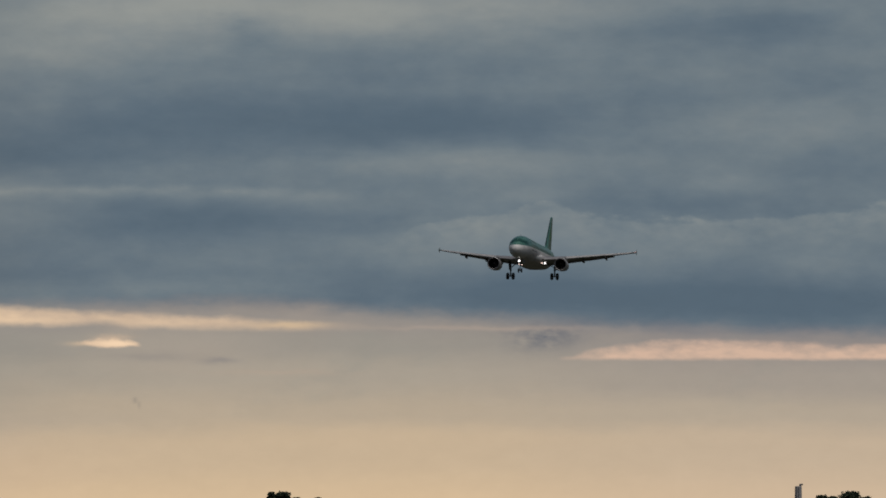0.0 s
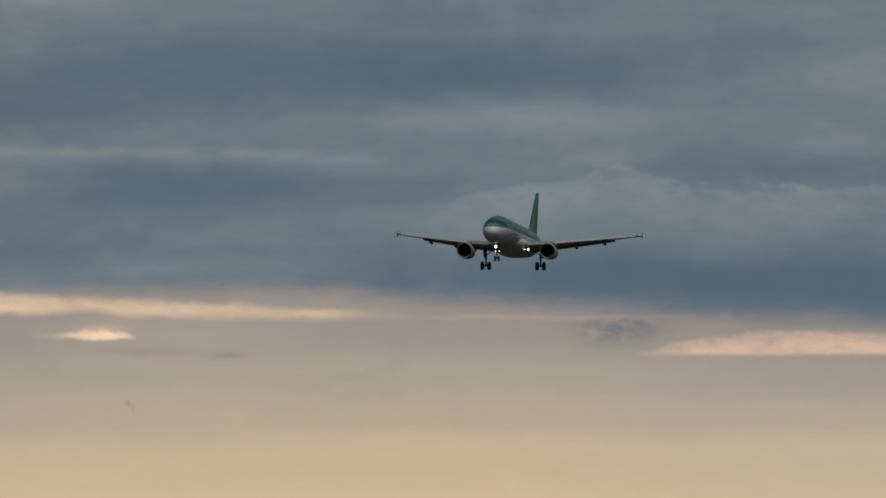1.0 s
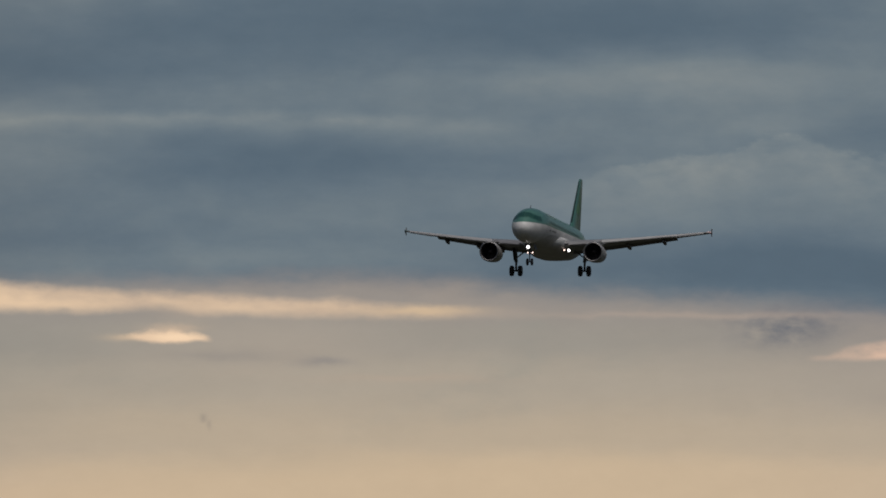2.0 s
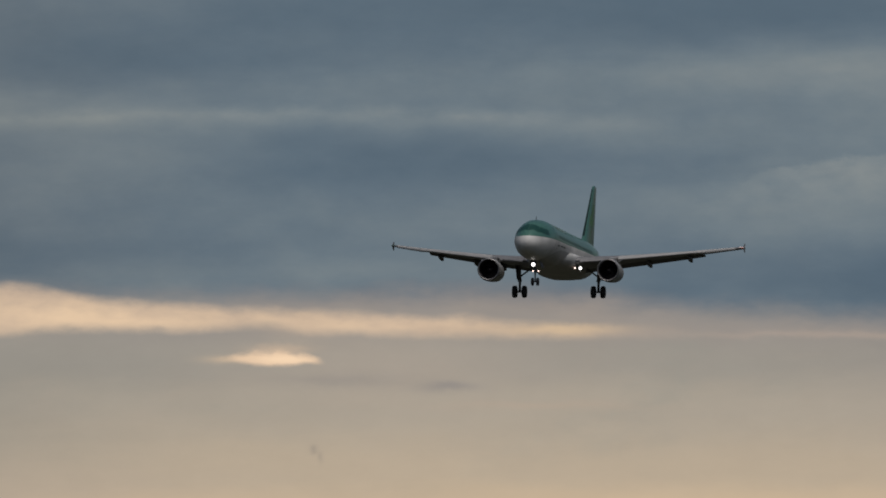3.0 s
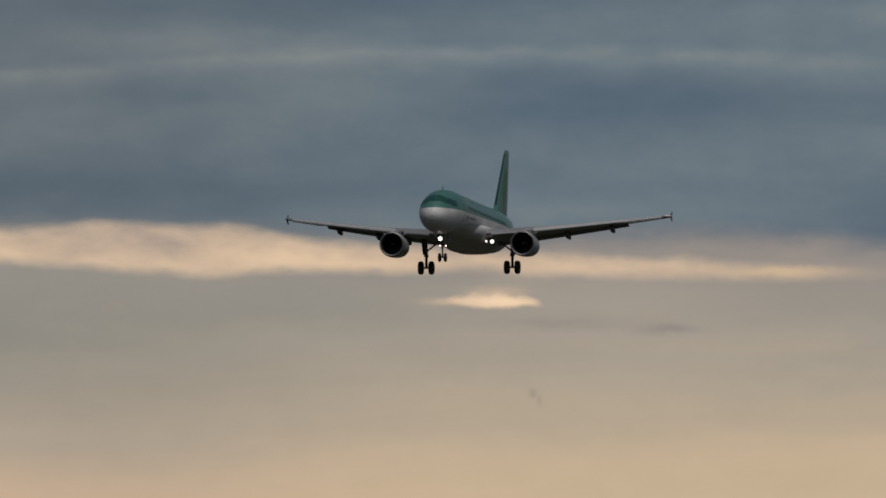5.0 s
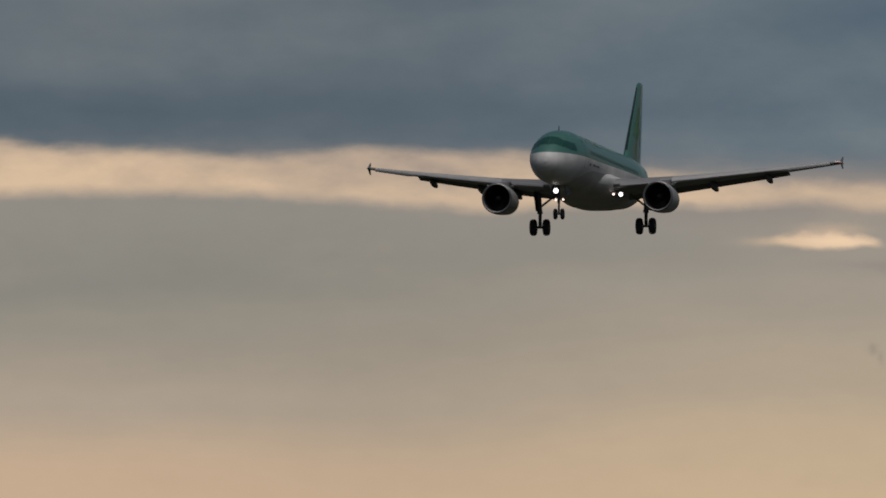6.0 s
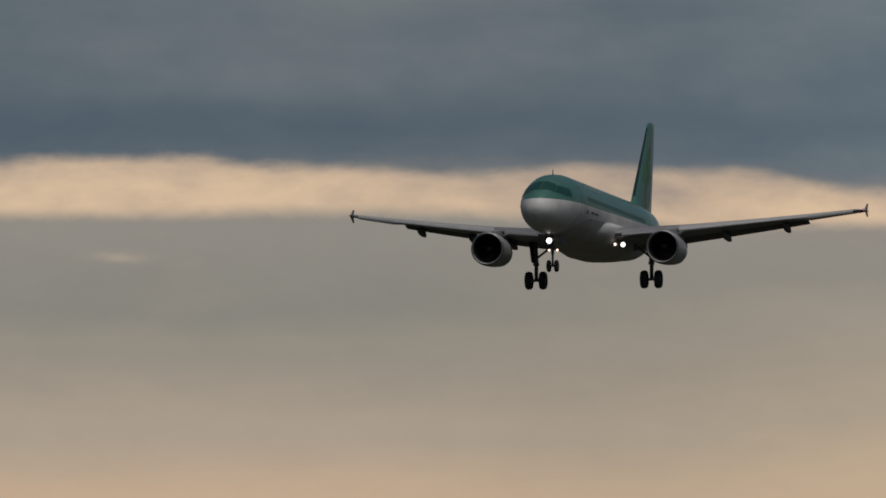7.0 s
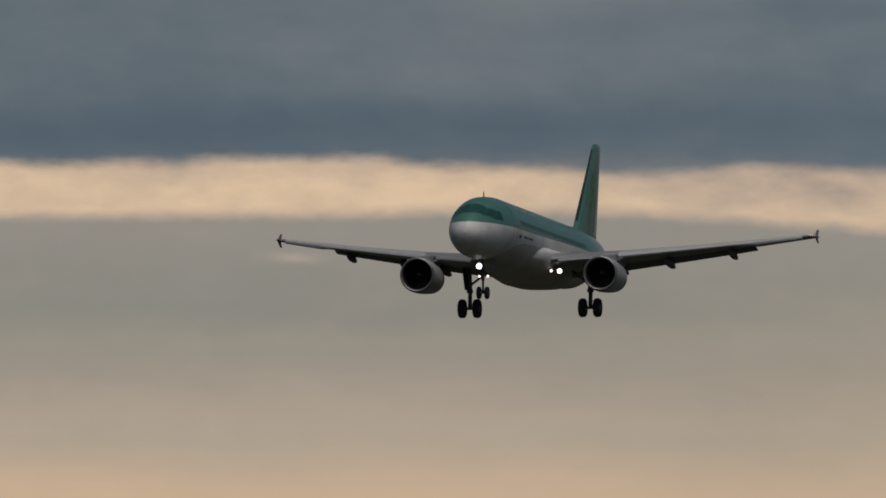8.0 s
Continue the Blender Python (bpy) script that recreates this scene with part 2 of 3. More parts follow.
MASSES = (
    (600, -1170, 1300, 95, 0.58), (515, -1080, 130, 55, -0.25), (-230, -985, 260, 70, 0.12), (1300, -762, 330, 42, -0.14), (-180, -1040, 420, 90, 0.25), (850, -790, 900, 95, -0.4),
    (-180, -690, 520, 70, -0.2), (1180, -628, 700, 46, 0.24),
    (-1150, -470, 320, 40, 0.18), (-650, -550, 270, 34, 0.15), (-740, -445, 210, 36, -0.2), (-330, -462, 210, 36, 0.06), (-200, -645, 800, 50, -0.2), (2300, -756, 500, 80, 0.15), (2250, -1115, 420, 55, -0.3), (2560, -930, 240, 45, -0.15), (2000, -492, 380, 40, -0.2),
    (1600, -165, 1000, 75, -0.42), (2400, -130, 600, 80, -0.25), (-1500, -238, 1300, 50, -0.3),
    (250, -190, 620, 40, 0.16), (680, -430, 500, 55, -0.18), (250, -400, 420, 110, -0.18), (-440, -430, 240, 45, 0.06), (-800, -330, 250, 110, -0.05), (-450, -330, 260, 60, -0.1),
    (-1380, -390, 520, 85, 0.14))
STREAK = ((-1500, -470), (-810, -508), (-200, -545), (100, -546), (450, -538), (800, -520), (1200, -508))
PUFF_EDGE = ((900, -320), (1090, -415), (1400, -462), (1520, -505), (1600, -490), (1700, -452), (2000, -440), (2400, -450), (2800, -505))
DECK_EDGE = ((-3000, -165), (-800, -160), (-200, -135), (300, -140), (600, -142), (900, -112), (1400, -88), (1700, -68), (2000, -52), (2800, -36))
GAP_TOP = ((-3000, -182), (-2178, -180), (-1978, -178), (-1778, -186), (-1578, -186), (-1400, -175), (-1200, -166), (-1060, -158), (-930, -163), (-828, -170), (-660, -165), (-570, -160), (-500, -150), (-430, -138), (-317, -127), (-139, -115), (56, -102), (340, -92), (730, -64), (1100, -55))
GAP_FOOT = ((-3000, -80), (-2100, -80), (-1678, -84), (-1250, -88), (-1080, -88), (-950, -80), (-828, -68), (-700, -62), (-640, -55), (-560, -60), (-490, -66), (-192, -64), (-20, -72), (80, -60), (366, -54), (730, -48), (1100, -46))
LENS_TOP = ((-140, 2), (-100, -2), (-60, -10), (-25, -15), (0, -14), (22, -19), (50, -14), (85, -9), (106, 0), (126, 9))
LENS_FOOT = ((-140, 4), (-95, 4), (-60, 9), (-20, 15), (30, 16), (65, 11), (95, 10), (126, 13))
PINK_TOP = ((1540, 58), (1620, 47), (1710, 24), (1800, 8), (1960, -8), (2150, -12), (2400, -2), (2800, 8))
DECK_RIGHT = ((-0.05, (84, 101, 115)), (0.25, (97, 112, 124)), (0.5, (114, 126, 133)), (0.75, (132, 139, 141)), (1, (151, 154, 150)))
DECK_LEFT = ((-0.05, (83, 98, 110)), (0.25, (96, 107, 116)), (0.5, (110, 119, 125)), (0.75, (123, 130, 131)), (1, (136, 142, 140)))
LOW_LEFT = ((-200, (132, 129, 127)), (-60, (151, 146, 138)), (70, (144, 141, 133)), (160, (156, 149, 137)),
            (300, (180, 165, 148)), (430, (205, 178, 150)), (640, (217, 188, 153)))
LOW_RIGHT = ((-200, (128, 124, 126)), (-80, (150, 143, 137)), (0, (154, 148, 139)), (100, (169, 159, 145)),
             (250, (184, 168, 147)), (350, (200, 178, 150)), (640, (218, 190, 154)))
LOW_FAR = ((-200, (118, 117, 123)), (-80, (126, 122, 126)), (-10, (144, 137, 134)), (60, (157, 148, 140)), (130, (164, 154, 143)),
           (250, (180, 166, 148)), (350, (196, 176, 152)), (640, (213, 187, 157)))
WISPS = (
    (-1657, -11, 42, 9, (184, 168, 151), 0.6), (98, 202, 9, 10, (130, 124, 119), 0.36), (112, 218, 6, 12, (134, 127, 121), 0.3),
    (395, 62, 62, 11, (134, 130, 130), 0.55), (150, 50, 150, 16, (140, 134, 130), 0.4),
    (600, 105, 220, 10, (182, 162, 144), 0.3), (1300, -52, 420, 9, (192, 170, 153), 0.3))


def backdrop():
    bm = bmesh.new()
    n, x0, x1, z0, z1 = 24, -3300 * UNIT, 3300 * UNIT, -50 * UNIT, 2150 * UNIT
    rows = [[bm.verts.new((x0 + (x1 - x0) * i / n, 0, z)) for i in range(n + 1)] for z in (z0, z1)]
    for i in range(n):
        bm.faces.new((rows[0][i], rows[0][i + 1], rows[1][i + 1], rows[1][i]))
    me = bpy.data.meshes.new("backdrop")
    bm.to_mesh(me)
    me.materials.append(cloud_material())
    return tagged(new("backdrop", me), "evening sky of layered blue-grey clouds with a bright warm gap", "sky", kind="structure")


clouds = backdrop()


# ---- building helpers ----
def part(name, bm, material, parent=None, label="", smooth=True):
    """One bmesh as one mesh object under a thing or part."""
    bmesh.ops.recalc_face_normals(bm, faces=bm.faces)
    me = bpy.data.meshes.new(name)
    bm.to_mesh(me)
    bm.free()
    for mt in (material if isinstance(material, (list, tuple)) else [material]):
        me.materials.append(mt)
    for p in me.polygons:
        p.use_smooth = smooth
    if smooth:
        me.set_sharp_from_angle(angle=radians(38))
    ob = new(name, me)
    ob.parent = parent
    return tagged(ob, label) if label else ob


def loft(bm, rings, cap=True, closed=True):
    """Skin over rings of points, all of one length."""
    vs = [[bm.verts.new(p) for p in r] for r in rings]
    n = len(vs[0])
    faces = []
    for a, b in zip(vs, vs[1:]):
        for i in range(n if closed else n - 1):
            j = (i + 1) % n
            faces.append(bm.faces.new((a[i], a[j], b[j], b[i])))
    if cap:
        bm.faces.new(vs[0][::-1])
        bm.faces.new(vs[-1])
    return faces


def tube(bm, p, q, r0, r1=None, n=14):
    p, q = Vector(p), Vector(q)
    r1 = r0 if r1 is None else r1
    w = (q - p).normalized()
    a = w.orthogonal().normalized()
    b = w.cross(a)
    loft(bm, [[c + (a * math.cos(k * math.tau / n) + b * math.sin(k * math.tau / n)) * r for k in range(n)]
              for c, r in ((p, r0), (q, r1))])


def spin_y(bm, profile, cx, cz, n=40, cap=False):
    """Turn a profile of (y, radius) about an axis along y."""
    loft(bm, [[(cx + r * math.cos(k * math.tau / n), y, cz + r * math.sin(k * math.tau / n)) for k in range(n)]
              for y, r in profile], cap)


def spin_x(bm, profile, c, n=32):
    """Turn a profile of (x, radius) about an axis along x through c."""
    loft(bm, [[(c[0] + x, c[1] + r * math.cos(k * math.tau / n), c[2] + r * math.sin(k * math.tau / n)) for k in range(n)]
              for x, r in profile])


def plate(bm, corners, thick):
    """A flat plate over corners, with thickness."""
    c = [Vector(p) for p in corners]
    nrm = (c[1] - c[0]).cross(c[2] - c[0]).normalized() * (thick / 2)
    loft(bm, [[p - nrm for p in c], [p + nrm for p in c]])


def between(x, points):
    """Smooth (Hermite) reading of a table of (x, value) rows."""
    xs = [p[0] for p in points]
    ys = [p[1] for p in points]
    if x <= xs[0]:
        return ys[0]
    if x >= xs[-1]:
        return ys[-1]
    i = max(k for k in range(len(xs) - 1) if xs[k] <= x)
    d = [(ys[k + 1] - ys[k]) / (xs[k + 1] - xs[k]) for k in range(len(xs) - 1)]
    slope = lambda k: d[0] if k == 0 else d[-1] if k == len(xs) - 1 else (0 if d[k - 1] * d[k] <= 0 else 2 * d[k - 1] * d[k] / (d[k - 1] + d[k]))
    h = xs[i + 1] - xs[i]
    s = (x - xs[i]) / h
    return ((1 + 2 * s) * (1 - s) ** 2 * ys[i] + s * (1 - s) ** 2 * h * slope(i)
            + s * s * (3 - 2 * s) * ys[i + 1] + s * s * (s - 1) * h * slope(i + 1))


# ---- ground ----
bm = bmesh.new()
n = 40
gv = [[bm.verts.new((-6000 + 300 * i, -3000 + 300 * j, 0)) for i in range(n + 1)] for j in range(n + 1)]
for j in range(n):
    for i in range(n):
        bm.faces.new((gv[j][i], gv[j][i + 1], gv[j + 1][i + 1], gv[j + 1][i]))
tagged(part("ground", bm, GRASS, smooth=False), "flat dark grass field at dusk", "ground", kind="structure")

# ---- airliner: x to its left side, y aft from the nose, z up from the cabin's axis ----
MID = 15.0                      # the thing's origin lies this far behind the nose
HALF_W = ((0, 0.03), (0.12, 0.40), (0.5, 0.80), (1.0, 1.06), (1.6, 1.30), (2.4, 1.55), (3.3, 1.75), (4.4, 1.89), (6.0, 1.975),
          (24.5, 1.975), (27, 1.90), (29.5, 1.66), (32, 1.26), (34.5, 0.78), (36.5, 0.38), (37.57, 0.10))
HALF_H = ((0, 0.03), (0.12, 0.38), (0.5, 0.77), (1.0, 1.08), (1.6, 1.38), (2.4, 1.66), (3.3, 1.83), (4.4, 1.92), (6.0, 1.97),
          (24.5, 1.97), (27, 1.96), (29.5, 1.68), (32, 1.28), (34.5, 0.85), (36.5, 0.47), (37.57, 0.14))
AXIS_Z = ((0, -0.56), (0.5, -0.50), (1.0, -0.43), (1.6, -0.32), (2.4, -0.18), (3.3, -0.06), (4.4, 0.04), (6.0, 0.10),
          (24.5, 0.10), (27, 0.14), (29.5, 0.36), (32, 0.70), (34.5, 0.98), (36.5, 1.16), (37.57, 1.25))
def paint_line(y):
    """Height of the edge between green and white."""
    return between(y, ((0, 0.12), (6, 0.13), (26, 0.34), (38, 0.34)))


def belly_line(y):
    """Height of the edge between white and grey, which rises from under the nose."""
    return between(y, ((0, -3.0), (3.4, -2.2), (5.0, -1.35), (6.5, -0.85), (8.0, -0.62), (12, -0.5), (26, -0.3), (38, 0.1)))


def skin(y, angle, out=0.0):
    """A point on the fuselage: angle in degrees, 0 at its left side, 90 at the top."""
    a = radians(angle)
    lean = 1 - 0.10 * max(0, math.sin(a)) * max(0, min(1, (5.5 - y) / 2.5))      # the cockpit roof narrows
    return Vector(((between(y, HALF_W) + out) * math.cos(a) * lean, y - MID, between(y, AXIS_Z) + (between(y, HALF_H) + out) * math.sin(a)))


def skin_at(y, z, side=1, out=0.012):
    """A point on the fuselage at height z."""
    s = max(-1, min(1, (z - between(y, AXIS_Z)) / between(y, HALF_H)))
    p = skin(y, math.degrees(math.asin(s)), out)
    return Vector((p.x * side, p.y, p.z))


def skin_patch(bm, corners, side=1, out=0.012, n=6):
    """A panel that follows the fuselage; corners are (y, angle)."""
    (a, b, c, d) = corners
    grid = []
    for i in range(n + 1):
        row = []
        for j in range(n + 1):
            s, q = i / n, j / n
            y = (a[0] * (1 - s) + b[0] * s) * (1 - q) + (d[0] * (1 - s) + c[0] * s) * q
            g = (a[1] * (1 - s) + b[1] * s) * (1 - q) + (d[1] * (1 - s) + c[1] * s) * q
            p = skin(y, g, out)
            row.append(bm.verts.new((p.x * side, p.y, p.z)))
        grid.append(row)
    for i in range(n):
        for j in range(n):
            bm.faces.new((grid[i][j], grid[i + 1][j], grid[i + 1][j + 1], grid[i][j + 1]))


airliner = new("airliner")
tagged(airliner, "twin-engined passenger airliner in green and white paint, landing gear down", "airplane")


def fuselage():
    bm = bmesh.new()
    ys = [0, 0.03, 0.07, 0.12, 0.2, 0.28, 0.336, 0.37, 0.42, 0.48, 0.56, 0.7, 0.85] + [1 + 0.2 * k for k in range(26)] + [6.5 + 1.5 * k for k in range(12)] + [24 + 0.6 * k for k in range(22)] + [37.1, 37.4, 37.57]
    rings = []
    for y in ys:
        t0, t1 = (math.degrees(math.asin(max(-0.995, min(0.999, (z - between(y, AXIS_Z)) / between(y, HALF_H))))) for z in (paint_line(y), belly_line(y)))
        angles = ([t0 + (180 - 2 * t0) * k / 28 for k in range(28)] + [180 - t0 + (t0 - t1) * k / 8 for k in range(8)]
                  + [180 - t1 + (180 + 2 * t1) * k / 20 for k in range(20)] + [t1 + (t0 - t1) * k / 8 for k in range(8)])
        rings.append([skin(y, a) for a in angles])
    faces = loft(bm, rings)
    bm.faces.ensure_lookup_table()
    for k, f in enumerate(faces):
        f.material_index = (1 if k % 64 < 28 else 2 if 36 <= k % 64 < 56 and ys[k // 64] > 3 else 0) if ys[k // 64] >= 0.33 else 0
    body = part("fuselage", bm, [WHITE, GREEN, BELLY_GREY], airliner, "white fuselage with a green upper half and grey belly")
    for side in (1, -1):
        for panel in (((1.05, 89.3), (1.45, 44.6), (2.26, 52.4), (2.08, 89.3)),
                      ((1.48, 43.8), (2.28, 22), (2.92, 37.7), (2.29, 51.8)),
                      ((2.31, 21.5), (3.25, 14), (3.4, 32), (2.96, 37))):
            bm = bmesh.new()
            skin_patch(bm, panel, side)
            part("cockpit_window", bm, COCKPIT_GLASS, body, "dark cockpit pane")
    # cabin windows share one mesh a side
    for side in (1, -1):
        bm = bmesh.new()
        for mid_z in (0.58,):
            ring = []
            for k in range(12):
                a = k * math.tau / 12
                z = mid_z + 0.17 * math.sin(a)
                p = skin_at(12, z, side, 0.012)
                ring.append(bm.verts.new((p.x, 0.12 * math.cos(a), z)))
            bm.faces.new(ring)
        first = part("cabin_window", bm, CABIN_GLASS, body, "dark oval cabin pane")
        for k in range(34):
            y = 6.9 + 0.533 * k
            if k == 0:
                first.location = (0, y - MID, 0)
            else:
                o = new("cabin_window", first.data)
                o.parent = body
                o.location = (0, y - MID, 0)
    # doors, a hand's breadth of dark seam round each leaf
    for side in (1, -1):
        for y0, y1, z0, z1 in ((5.0, 5.82, -0.62, 1.22), (28.6, 29.35, -0.45, 1.2)):
            bm = bmesh.new()
            for (ya, za), (yb, zb) in (((y0, z0), (y1, z0)), ((y1, z0), (y1, z1)), ((y1, z1), (y0, z1)), ((y0, z1), (y0, z0))):
                pts = [(ya + (yb - ya) * k / 8, za + (zb - za) * k / 8) for k in range(9)]
                for (p, q), (r, s) in zip(pts, pts[1:]):
                    tube(bm, skin_at(p, q, side, 0.0), skin_at(r, s, side, 0.0), 0.007, n=6)
            part("door_seam", bm, LETTERING, body, "dark seam of a cabin door")
        # unreadable lettering and a service panel as plain bars
        for y0, y1, z0, z1 in ((6.3, 6.85, -0.38, -0.2), (7.6, 8.5, -0.30, -0.18), (8.7, 9.9, -0.28, -0.18)):
            bm = bmesh.new()
            q = [[bm.verts.new(skin_at(y, z0 + (z1 - z0) * k / 3, side)) for k in range(4)] for y in (y0, y1)]
            for k in range(3):
                bm.faces.new((q[0][k], q[1][k], q[1][k + 1], q[0][k + 1]))
            part("lettering", bm, LETTERING, body, "dark unreadable lettering")
        for k, (y0, y1) in enumerate(((7.4, 7.9), (8.05, 8.3), (8.45, 8.85), (9.3, 9.9), (10.0, 10.45), (10.6, 10.75), (10.9, 11.35), (11.5, 11.95), (12.1, 12.5))):
            bm = bmesh.new()
            skin_patch(bm, ((y0, 38), (y1, 38), (y1, 56 if k % 3 else 60), (y0, 56 if k % 3 else 60)), side, n=3)
            part("lettering", bm, PALE_LETTERING, body, "pale unreadable lettering on green")
    # aerials
    for y, up, tall, long in ((4.9, 1, 0.36, 0.18), (8.2, -1, 0.42, 0.34), (20.5, -1, 0.42, 0.34)):
        bm = bmesh.new()
        z, y0 = between(y, AXIS_Z) + up * (between(y, HALF_H) - 0.03), y - MID
        loft(bm, [[(-w, y0 + a, zz), (0, y0 + a - 0.02, zz), (w, y0 + a, zz), (w * 0.8, y0 + b, zz), (-w * 0.8, y0 + b, zz)]
                  for a, b, w, zz in ((0, long, 0.025, z), (long * 0.35, long * 0.88, 0.015, z + up * tall))])
        part("aerial", bm, WHITE if up < 0 else DARK_METAL, body, "small blade aerial")
    # fairing round the wing roots
    bm = bmesh.new()
    rings = []
    for y, w, foot in ((11.2, 1.35, -1.70), (11.8, 1.72, -1.80), (12.4, 2.02, -1.86), (12.9, 2.22, -1.92), (13.4, 2.33, -1.99), (14.0, 2.38, -2.08), (14.8, 2.4, -2.2), (16, 2.42, -2.36), (18, 2.45, -2.46), (20.5, 2.3, -2.42), (22, 1.9, -2.28), (23.5, 1.1, -2.0)):
        ring = []
        for k in range(45):
            a = math.pi - 0.75 + (math.pi + 1.5) * k / 44
            e = between(y, ((11.2, 0.95), (14.5, 0.72), (18, 0.66)))
            c, s = math.cos(a), math.sin(a)
            ring.append((math.copysign(abs(c) ** e, c) * w, y - MID, -0.85 + math.copysign(abs(s) ** e, s) * ((-foot - 0.85) if s < 0 else 0.62)))
        rings.append(ring)
    for k, f in enumerate(loft(bm, rings)):
        f.material_index = 1 if 10 <= k % 45 < 34 else 0
    part("belly_fairing", bm, [WHITE, BELLY_GREY], body, "white and grey rounded fairing under the wing roots")
    return body


# wing plan: leading edge, chord, thickness and height along the span
LEAD = ((1.2, 12.75), (3.0, 13.75), (6.4, 15.75), (17.0, 21.55))
CHORD = ((1.2, 7.4), (3.0, 6.4), (6.4, 4.75), (17.0, 1.55))
RISE = ((1.2, -1.37), (4.0, -1.01), (8.0, -0.46), (12.0, 0.12), (17.0, 0.91))
THICK = ((1.2, 0.155), (6.4, 0.13), (17.0, 0.125))


def line(x, table):
    for (a, p), (b, q) in zip(table, table[1:]):
        if x <= b:
            return p + (q - p) * (x - a) / (b - a)
    return table[-1][1]


def foil(x, side, f0=0.0, f1=1.0, n=14):
    """A wing section between two fractions of the chord."""
    le, c, z, t = line(x, LEAD), line(x, CHORD), between(x, RISE), line(x, THICK)
    inc = radians(3.5 - 3.0 * x / 17)
    up, down = [], []
    for k in range(n + 1):
        f = f0 + (f1 - f0) * (0.5 - 0.5 * math.cos(math.pi * k / n) if f0 == 0 else k / n)
        h = 5 * t * (0.2969 * math.sqrt(f) - 0.126 * f - 0.3516 * f * f + 0.2843 * f ** 3 - 0.1036 * f ** 4)
        m = 0.018 * (1 - (2 * f - 1) ** 2)
        for lst, zz in ((up, m + h), (down, m - h * 0.9)):
            yy, z2 = (f - 0.3) * c, zz * c
            lst.append(Vector((side * x, le + 0.3 * c + yy * math.cos(inc) + z2 * math.sin(inc) - MID, z - yy * math.sin(inc) + z2 * math.cos(inc))))
    return up + down[::-1][(0 if f1 < 1 else 1):-1 if f0 == 0 else None]


def wing(side):
    bm = bmesh.new()
    # spar box and fixed leading edge; the flap bays are cut short
    def sections(xs, f1):
        loft(bm, [foil(x, side, 0.0, f1) for x in xs])
    sections([1.2, 2.0, 3, 4, 5, 6.4], 0.80)
    sections([6.4, 7.5, 8.5, 9.5, 10.5, 11.5, 12.5, 13.35], 0.80)
    sections([13.35, 14.2, 15, 15.8, 16.4, 17.0], 1.0)
    w = part("wing", bm, WING_GREY, airliner, "grey swept wing with slats and flaps out")
    # slats: curved shells ahead of and below the leading edge
    for xa, xb in ((2.75, 5.3), (6.1, 8.7), (8.705, 11.2), (11.205, 13.7), (13.705, 16.35)):
        bm = bmesh.new()
        rings = []
        for x in (xa, (xa + xb) / 2, xb):
            le, c, z, t = line(x, LEAD), line(x, CHORD), between(x, RISE), line(x, THICK)
            k = min(c, 3.3 if x < 6 else 4.4)
            outer = [(0.16, 0.074), (0.10, 0.066), (0.05, 0.046), (0.015, 0.02), (0.0, -0.012), (0.012, -0.034), (0.05, -0.045)]
            inner = [(0.055, -0.030), (0.04, -0.004), (0.07, 0.034), (0.12, 0.057)]
            lip = 0.7 if x < 13 else 1.8          # outer lips reach further down, shaped to fit the camera's view
            rings.append([(side * x, le - 0.09 * k + f * k - MID, z - 0.012 * k + h * k * (lip if h < 0 else 1)) for f, h in outer + inner])
        loft(bm, rings)
        # inner slats take the darker wing grey: shade at the root put into colour
        part("slat", bm, WING_GREY if xb < 6 else SLAT_GREY, w, "grey leading-edge slat, extended")
    # slotted flaps, drooped
    for xa, xb, drop in ((2.05, 6.41, 15), (6.42, 13.33, 15)):
        bm = bmesh.new()
        rings = []
        for k in range(7):
            x = xa + (xb - xa) * k / 6
            le, c, z = line(x, LEAD), line(x, CHORD), between(x, RISE)
            fc = 0.25 * c if x > 6.4 else 0.24 * min(c, 5.2)
            y0, z0 = le + 0.775 * c, z - 0.022 * c - 0.03
            ring = []
            for f, h in ((0, 0), (0.04, 0.045), (0.15, 0.075), (0.4, 0.075), (0.7, 0.042), (1, 0.004), (1, -0.004), (0.6, -0.02), (0.2, -0.045), (0.04, -0.04)):
                d = radians(drop)
                ring.append((side * x, y0 + (f * math.cos(d) + h * math.sin(d)) * fc - MID, z0 + (h * math.cos(d) - f * math.sin(d)) * fc))
            rings.append(ring)
        loft(bm, rings)
        part("flap", bm, FLAP_GREY, w, "grey flap drooped behind the wing")
    # canoe fairings over the flap tracks
    for x, long, deep in ((5.6, 3.4, 0.56), (8.35, 3.2, 0.54), (12.06, 2.7, 0.50)):
        bm = bmesh.new()
        le, c, z = line(x, LEAD), line(x, CHORD), between(x, RISE)
        y0, zz = le + 0.52 * c - 0.9, z - 0.05 * c
        rings = []
        for f, r in ((0, 0.02), (0.06, 0.35), (0.2, 0.75), (0.4, 1.0), (0.62, 0.95), (0.82, 0.6), (0.95, 0.22), (1, 0.03)):
            droop = 0.14 + 0.10 * f + max(0, f - 0.45) ** 1.4 * 0.45
            rings.append([(side * x + 0.19 * r * math.cos(k * math.tau / 14), y0 + f * long - MID, zz - droop + deep * r * (0.55 * math.sin(k * math.tau / 14) - 0.1)) for k in range(14)])
        loft(bm, rings)
        part("flap_track_fairing", bm, FLAP_GREY, w, "pointed grey fairing under the flap")
    # arrow-shaped tip fence
    bm = bmesh.new()
    le, z = line(17.0, LEAD), between(17.0, RISE)
